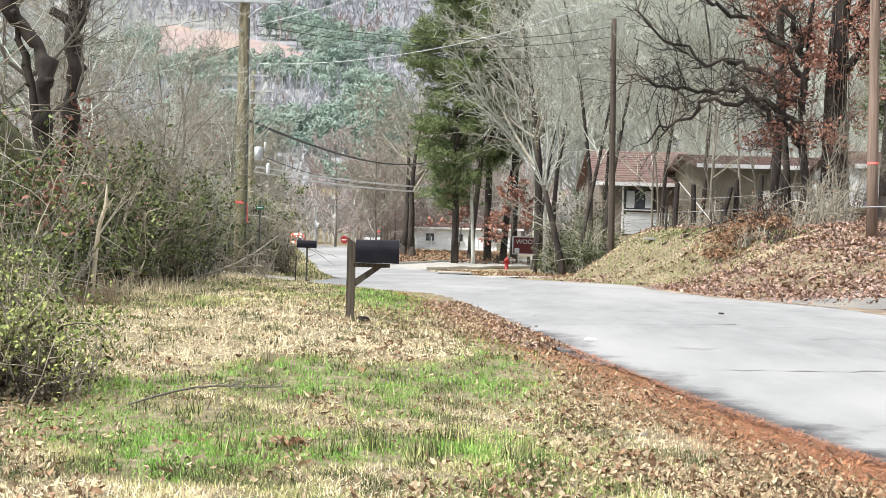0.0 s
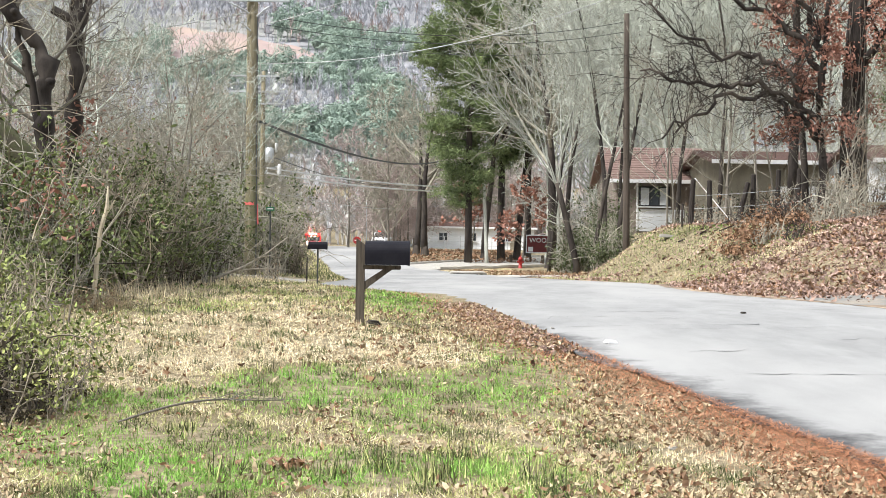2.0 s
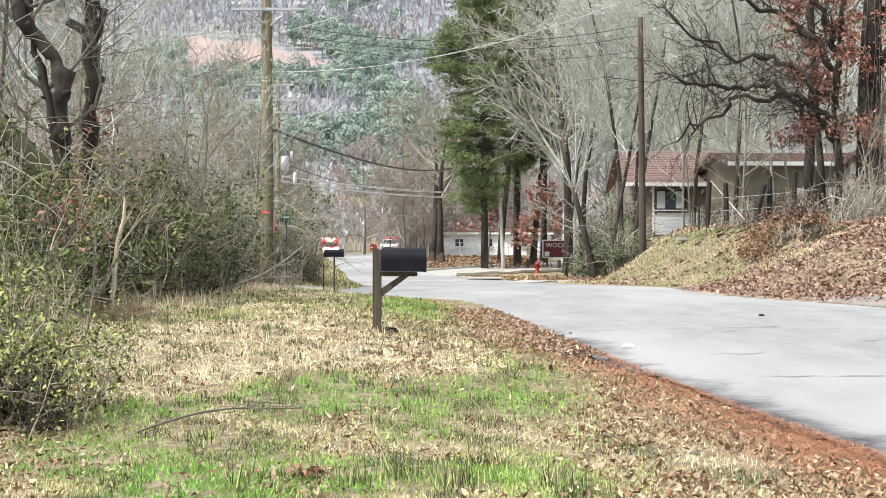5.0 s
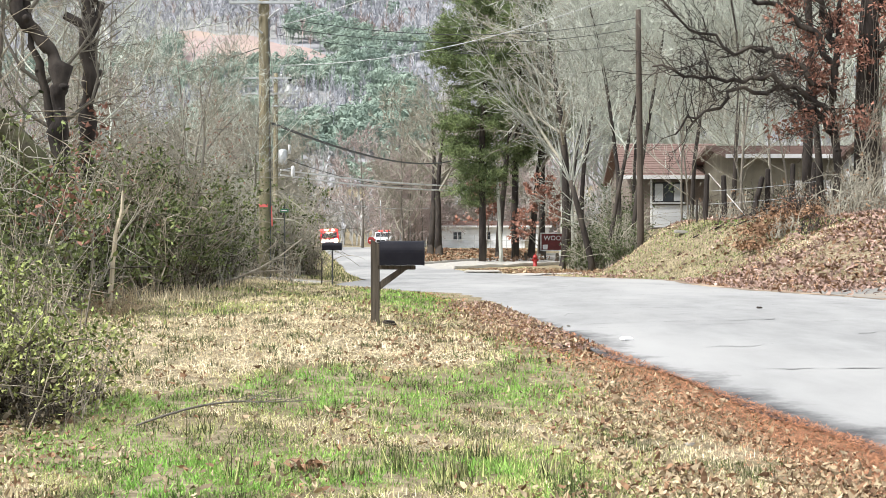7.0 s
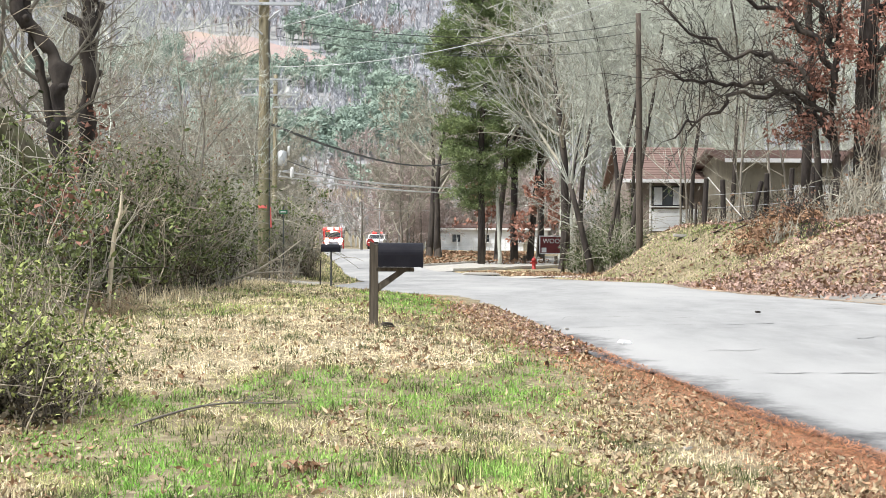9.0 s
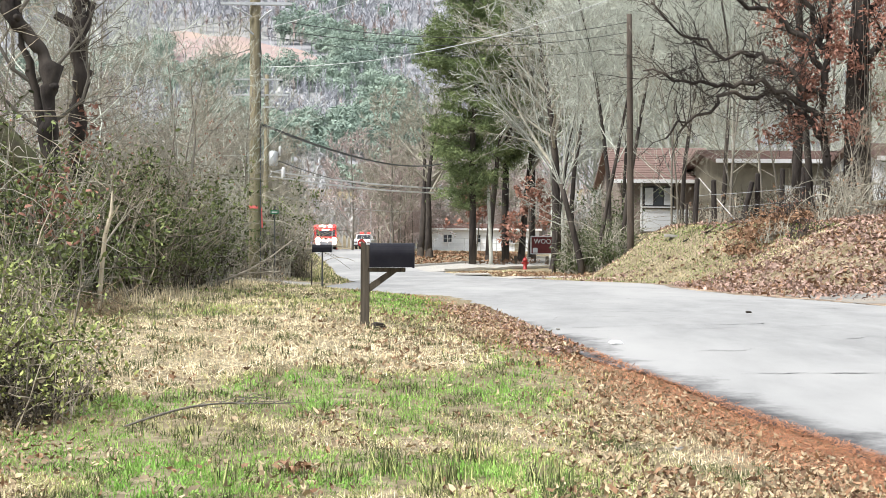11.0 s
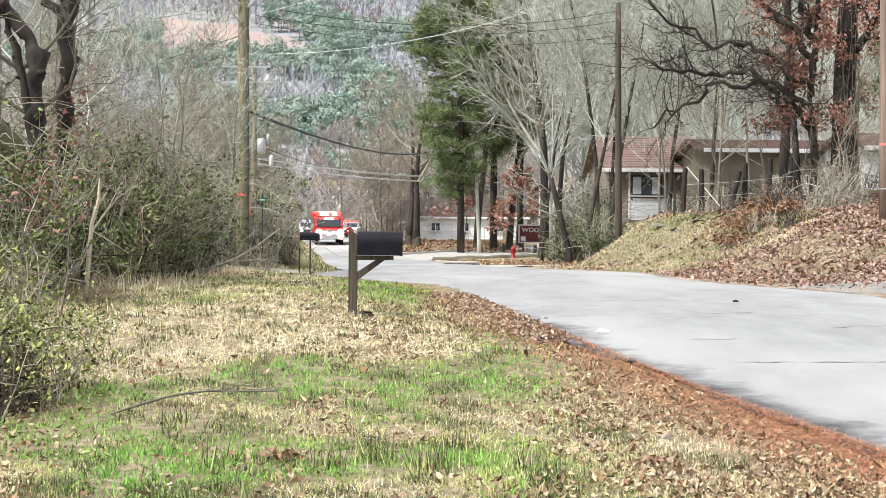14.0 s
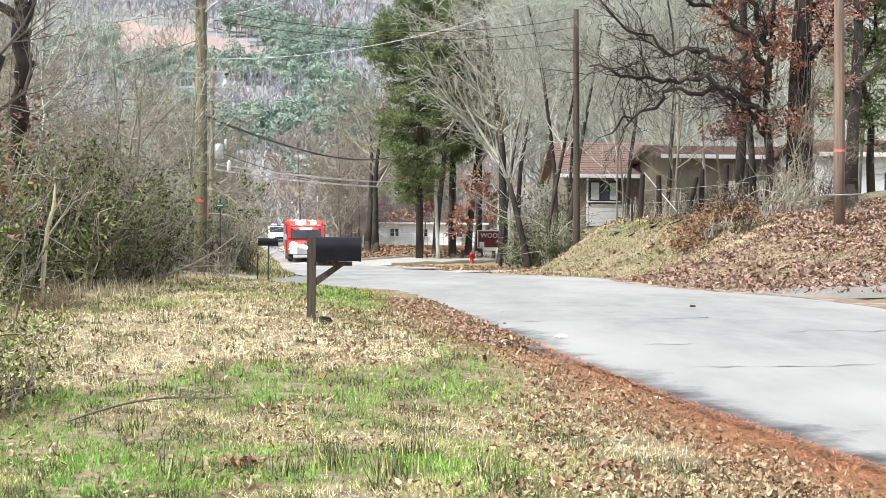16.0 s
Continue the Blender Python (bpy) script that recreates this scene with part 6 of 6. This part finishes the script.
for cx, cy, n, w in ((9.6, 37.2, 1100, 0.5), (10.4, 37.7, 900, 0.5), (9.0, 36.4, 500, 0.45), (11.2, 38.2, 500, 0.5)):
    for k in range(n):
        scatter_leaves(dead, [(cx + rng.gauss(0, w), cy + rng.gauss(0, w), gz(cx, cy) + abs(rng.gauss(0, 0.2)))], 0.12, rng, 0.2)
for k in range(3600):
    # litter on the island before the side street
    y = rng.uniform(49, 72)
    x = road_x(y) + HALF + rng.uniform(0.6, 5.5)
    scatter_leaves(dead if k % 3 else pale, [(x, y, gz(x, y) + rng.uniform(0, 0.06))], 0.17, rng, 0.4)
for k in range(2600):
    y = rng.uniform(88, 120)
    x = rng.uniform(-2.0, 8)
    if -0.9 < (x + 1.5) - (y - 82) * 0.55 < 0:
        continue
    scatter_leaves(dead, [(x, y, gz(x, y) + rng.uniform(0, 0.25 if 2 < x < 6 and y < 96 else 0.06))], 0.3, rng, 0.4)
solid("brown_leaf_litter", dead, LITTER, "reddish brown dead leaves strewn on the ground", "leaf litter", "stuff")
solid("bank_leaf_litter", mauve, LITTER_MAUVE, "dull mauve-brown dead leaves lying deep on the bank", "leaf litter", "stuff")
solid("pale_leaf_litter", pale, LITTER_PALE, "pale tan dead leaves strewn on the ground", "leaf litter", "stuff")

straw = Sheaf()
for k in range(52000):
    y = 1 / (1 / 28 + rng.random() ** 1.0 * (1 / 3.7 - 1 / 28))
    n1 = rough(3, y, 0.6, 1.0)
    u = 0.1 - abs(rng.gauss(0, 0.40 + 0.14 * n1)) if y < 15 else -abs(rng.gauss(0, 0.35)) - 0.05
    x = edge_x(y) + u
    z = max(gz(x, y), road_z(y) + crown(x, y) if u > 0 else -9) + rng.uniform(0.0, 0.035)
    a = rng.random() * 6.283
    L = rng.uniform(0.03, 0.09)
    w = max(0.003, 0.00042 * y)
    dx, dy = math.cos(a) * L, math.sin(a) * L
    i = len(straw.v)
    straw.v += [(x - dy / L * w, y + dx / L * w, z), (x + dy / L * w, y - dx / L * w, z), (x + dx, y + dy, z + rng.gauss(0, 0.012))]
    straw.f.append((i, i + 1, i + 2))
solid("pine_straw", straw, NEEDLES, "drift of rust-orange pine straw along the road edge", "pine straw", "stuff")


# ---- vehicles ----
TRUCK_RED = mat("fire_red", (0.55, 0.02, 0.02), (0.45, 0.018, 0.018), 0.3, 2, spec=0.5)
WHITE_PAINT = mat("white_car_paint", (0.75, 0.76, 0.78), (0.7, 0.71, 0.73), 0.3, 2, spec=0.5)
CHROME = mat("chrome", (0.7, 0.7, 0.72), (0.6, 0.6, 0.62), 0.2, 5, metal=0.9)
RUBBER = mat("tyre_rubber", (0.03, 0.03, 0.03), (0.045, 0.045, 0.045), 0.9, 8)
HEAD = glow("headlamp_glow", (1.0, 0.86, 0.66), 90)
RED_GLOW = glow("red_beacon_glow", (1.0, 0.022, 0.018), 4)
BLUE_GLOW = glow("blue_beacon_glow", (0.3, 0.32, 1.0), 4)
WHITE_GLOW = glow("white_beacon_glow", (1.0, 0.62, 0.5), 20)


def wheel(parent, x, y, r, w):
    hub = new("wheel")
    hub.parent = parent
    hub.location = (x, y, r)
    s = Sheaf()
    s.path([(-w / 2, 0, 0), (-w / 2 + 0.03, 0, 0), (w / 2 - 0.03, 0, 0), (w / 2, 0, 0)], [r * 0.86, r, r, r * 0.86], 20)
    part("tyre", s, RUBBER, hub)
    s = Sheaf()
    s.path([(-w / 2 - 0.01, 0, 0), (-w / 2 + 0.02, 0, 0), (w / 2 - 0.02, 0, 0), (w / 2 + 0.01, 0, 0)], [r * 0.45, r * 0.58, r * 0.58, r * 0.45], 12)
    part("rim", s, CHROME, hub)
    return hub


def box_part(name, parent, c, sz, m, label="", bevel=0.02, turn=None):
    s = Sheaf()
    s.box(c, sz, turn, bevel)
    return part(name, s, m, parent, label)


def fire_truck():
    t = thing("fire_truck", (-18, 200, 0), "red fire engine with blazing headlamps and red beacons", "fire truck")
    s = Sheaf()
    s.prism([(-0.05, 0.5), (-0.08, 1.0), (0.05, 1.22), (1.05, 1.34), (1.6, 2.08), (1.85, 2.2), (3.6, 2.2), (3.6, 0.5)], -1.1, 1.1, "x")
    part("cab", s, TRUCK_RED, t, "red cab with a low bonnet")
    box_part("windshield", t, (0, 1.29, 1.72), (1.96, 0.06, 0.84), PANE, "dark windshield", 0.02, pose(0, 0, 0, -36, 0, 0))
    for x in (-1.11, 1.11):
        box_part("side_window", t, (x, 2.3, 1.72), (0.03, 1.3, 0.6), PANE)
        box_part("mirror", t, (x * 1.17, 1.2, 1.5), (0.22, 0.12, 0.36), CHROME)
        box_part("front_pillar", t, (x * 0.93, 1.27, 1.74), (0.16, 0.1, 0.86), TRUCK_RED, "", 0.02, pose(0, 0, 0, -36, 0, 0))
        box_part("wheel_arch", t, (x * 1.02, 1.2, 0.98), (0.14, 1.3, 0.2), TRUCK_RED, "", 0.05)
    box_part("body", t, (0, 5.7, 1.55), (2.36, 4.1, 1.8), TRUCK_RED, "red equipment body")
    for x in (-1.19, 1.19):
        for k in range(3):
            box_part("locker_door", t, (x, 4.35 + 1.32 * k, 1.5), (0.03, 1.2, 1.4), CHROME, "ribbed aluminium locker door")
    box_part("chassis", t, (0, 4.2, 0.55), (1.7, 7.2, 0.26), RUBBER)
    box_part("hose_bed", t, (0, 5.8, 2.52), (2.1, 3.8, 0.14), CHROME)
    box_part("bumper", t, (0, -0.24, 0.62), (2.24, 0.34, 0.3), CHROME, "chrome bumper")
    g = box_part("grille", t, (0, -0.1, 0.98), (1.1, 0.06, 0.42), CHROME, "chrome grille")
    for k in range(4):
        box_part("slat", g, (0, -0.14, 0.85 + k * 0.09), (1.0, 0.04, 0.03), RUBBER, "", 0.005)
    for x in (-0.82, 0.82):
        s = Sheaf()
        s.tube((x, -0.06, 0.98), (x, -0.16, 0.98), 0.24, 0.2, 14, True)
        part("headlight", s, HEAD, t, "glaring white headlamp")
        box_part("indicator", t, (x * 1.16, -0.08, 0.74), (0.3, 0.06, 0.12), WHITE_GLOW, "lit side lamp")
        # glowing panel added on the bumper to widen the headlamp glare
        box_part("bumper_glare", t, (x, -0.43, 0.62), (0.34, 0.05, 0.18), WHITE_GLOW, "white glowing panel on the bumper, added for glare")
        box_part("warning_light", t, (x * 0.5, -0.17, 1.12), (0.3, 0.05, 0.12), RED_GLOW, "lit red warning lamp")
    box_part("warning_light", t, (0, -0.17, 0.9), (0.4, 0.05, 0.16), WHITE_GLOW, "lit white warning lamp")
    for k in range(4):
        box_part("visor_light", t, (-0.6 + 0.4 * k, 1.47, 2.02), (0.34, 0.05, 0.16), WHITE_GLOW if k in (1, 2) else RED_GLOW, "lit lamp above the windshield", 0.01)
    # added glowing panels whiten the grille, as glare between the headlamps would
    for x in (-0.35, 0.35):
        box_part("grille_glare", t, (x, -0.16, 1.0), (0.3, 0.05, 0.2), WHITE_GLOW, "white glowing panel on the grille, added for glare")
    bar = box_part("light_bar", t, (0, 1.95, 2.25), (1.9, 0.4, 0.1), CHROME)
    for k in range(6):
        box_part("beacon", bar, (-0.8 + 0.32 * k, 1.95, 2.4), (0.3, 0.38, 0.24), WHITE_GLOW if k in (1, 2, 4) else RED_GLOW, "lit beacon", 0.03)
    for x in (-0.95, -0.3, 0.3, 0.95):
        box_part("body_light", t, (x, 3.62, 2.42), (0.36, 0.05, 0.16), RED_GLOW, "lit red lamp on the body front")
    for y in (1.2, 5.9):
        for x in (-0.96, 0.96):
            wheel(t, x, y, 0.46, 0.3)
    return t


def utility_car(place, label, beacons):
    t = thing("patrol_suv", place, label, "car")
    s = Sheaf()
    s.prism([(0, 0.35), (-0.08, 0.7), (0.05, 0.98), (1.15, 1.1), (1.9, 1.7), (4.3, 1.72), (4.7, 1.1), (4.75, 0.4)], -0.93, 0.93, "x")
    part("body", s, WHITE_PAINT, t, "white body")
    box_part("windshield", t, (0, 1.5, 1.42), (1.6, 0.05, 0.66), PANE, "dark windshield", 0.01, pose(0, 0, 0, -51, 0, 0))
    for x in (-0.94, 0.94):
        box_part("side_window", t, (x, 3.1, 1.4), (0.03, 2.0, 0.42), PANE)
        box_part("mirror", t, (x * 1.1, 1.4, 1.12), (0.2, 0.1, 0.15), WHITE_PAINT)
    box_part("grille", t, (0, -0.07, 0.72), (0.95, 0.06, 0.24), RUBBER)
    box_part("bumper", t, (0, -0.08, 0.45), (1.8, 0.12, 0.2), RUBBER)
    for x in (-0.7, 0.7):
        box_part("headlight", t, (x, -0.05, 0.82), (0.34, 0.1, 0.18), HEAD if beacons is BLUE_GLOW else CHROME, "headlamp")
        box_part("tail_light", t, (x, 4.74, 0.95), (0.2, 0.06, 0.3), TRUCK_RED)
    bar = box_part("light_bar", t, (0, 2.4, 1.76), (1.25, 0.3, 0.08), RUBBER)
    for x in (-0.4, 0.4):
        box_part("beacon", bar, (x, 2.4, 1.85), (0.42, 0.26, 0.12), beacons, "lit beacon", 0.02)
    for y in (0.95, 3.8):
        for x in (-0.8, 0.8):
            wheel(t, x, y, 0.36, 0.24)
    return t


truck = fire_truck()
follower = utility_car((-20, 240, 0), "white patrol car with flashing blue beacons following the engine", BLUE_GLOW)
waiting = utility_car((-5, 143, gz(-5, 143)), "white car with a red-lit roof creeping at the junction", RED_GLOW)

stop = thing("stop_sign", (-6.4, 115, gz(-6.4, 115)), "red octagonal road sign on a thin steel post", "road sign")
s = Sheaf()
s.tube((0, 0, -0.3), (0, 0, 1.4), 0.03, 0.03, 6, True)
part("post", s, METAL_GREY, stop)
s = Sheaf()
s.prism([(0.36 * math.cos(radians(22.5 + 45 * k)), 0.88 + 0.36 * math.sin(radians(22.5 + 45 * k))) for k in range(8)], -0.05, -0.03)
part("plate", s, RED, stop)
box_part("bar", stop, (0, -0.06, 0.88), (0.42, 0.01, 0.08), TRIM, "white bar", 0.002)


def on_road(d, x):
    ahead = math.degrees(math.atan2(road_x(d - 4) - road_x(d + 4), 8))
    rise = math.degrees(math.atan2(road_z(d + 4) - road_z(d - 4), 8))
    return pose(x, d, road_z(d) + 0.03, rise, 0, ahead)


def spin(car, rows, radius):
    """Rows for a wheel that rolls as its car goes along."""
    out, turned, k = [], 0.0, 0
    steps = [16 * i / 480 for i in range(481)]
    for i, t in enumerate(steps):
        while k < len(rows) - 2 and rows[k + 1][0] <= t:
            k += 1
        (t0, d0, _), (t1, d1, _) = rows[k], rows[k + 1]
        if i:
            turned += min(85.0, math.degrees((d0 - d1) / (t1 - t0) / 30 / radius))
        out.append((t, turned))
    return out


def motions():
    engine_way = ((0, 200, -18.2), (3.5, 186, -16.5), (7, 168, -14.8), (9, 153, -12.9), (12.5, 115, -9.2), (13, 110, -8.5), (14, 100, -7.1), (14.5, 95, -6.4), (15.5, 84, -5.1), (16, 79, -4.45))
    walk(truck, [(t, on_road(d, x)) for t, d, x in engine_way])
    patrol_way = ((0, 255, -25.0), (7, 232, -22.3), (10, 214, -19.9), (12.5, 180, -16.3), (13.5, 157, -14.2), (14.5, 137, -11.6), (16, 111, -8.6))
    walk(follower, [(t, on_road(d, x)) for t, d, x in patrol_way])
    walk(waiting, [(t, pose(x, 143, gz(x, 143) + 0.02, 0, 0, -6)) for t, x in ((0, -4.9), (2.5, -5.55), (7, -6.9), (9, -7.5), (12, -8.0), (16, -8.1))])
    for car, way, radius in ((truck, engine_way, 0.46), (follower, patrol_way, 0.36)):
        turns = spin(car, way, radius)
        for hub in [o for o in car.children if o.name.startswith("wheel")]:
            walk(hub, [(t, pose(*hub.location, a, 0, 0)) for t, a in turns])


motions()
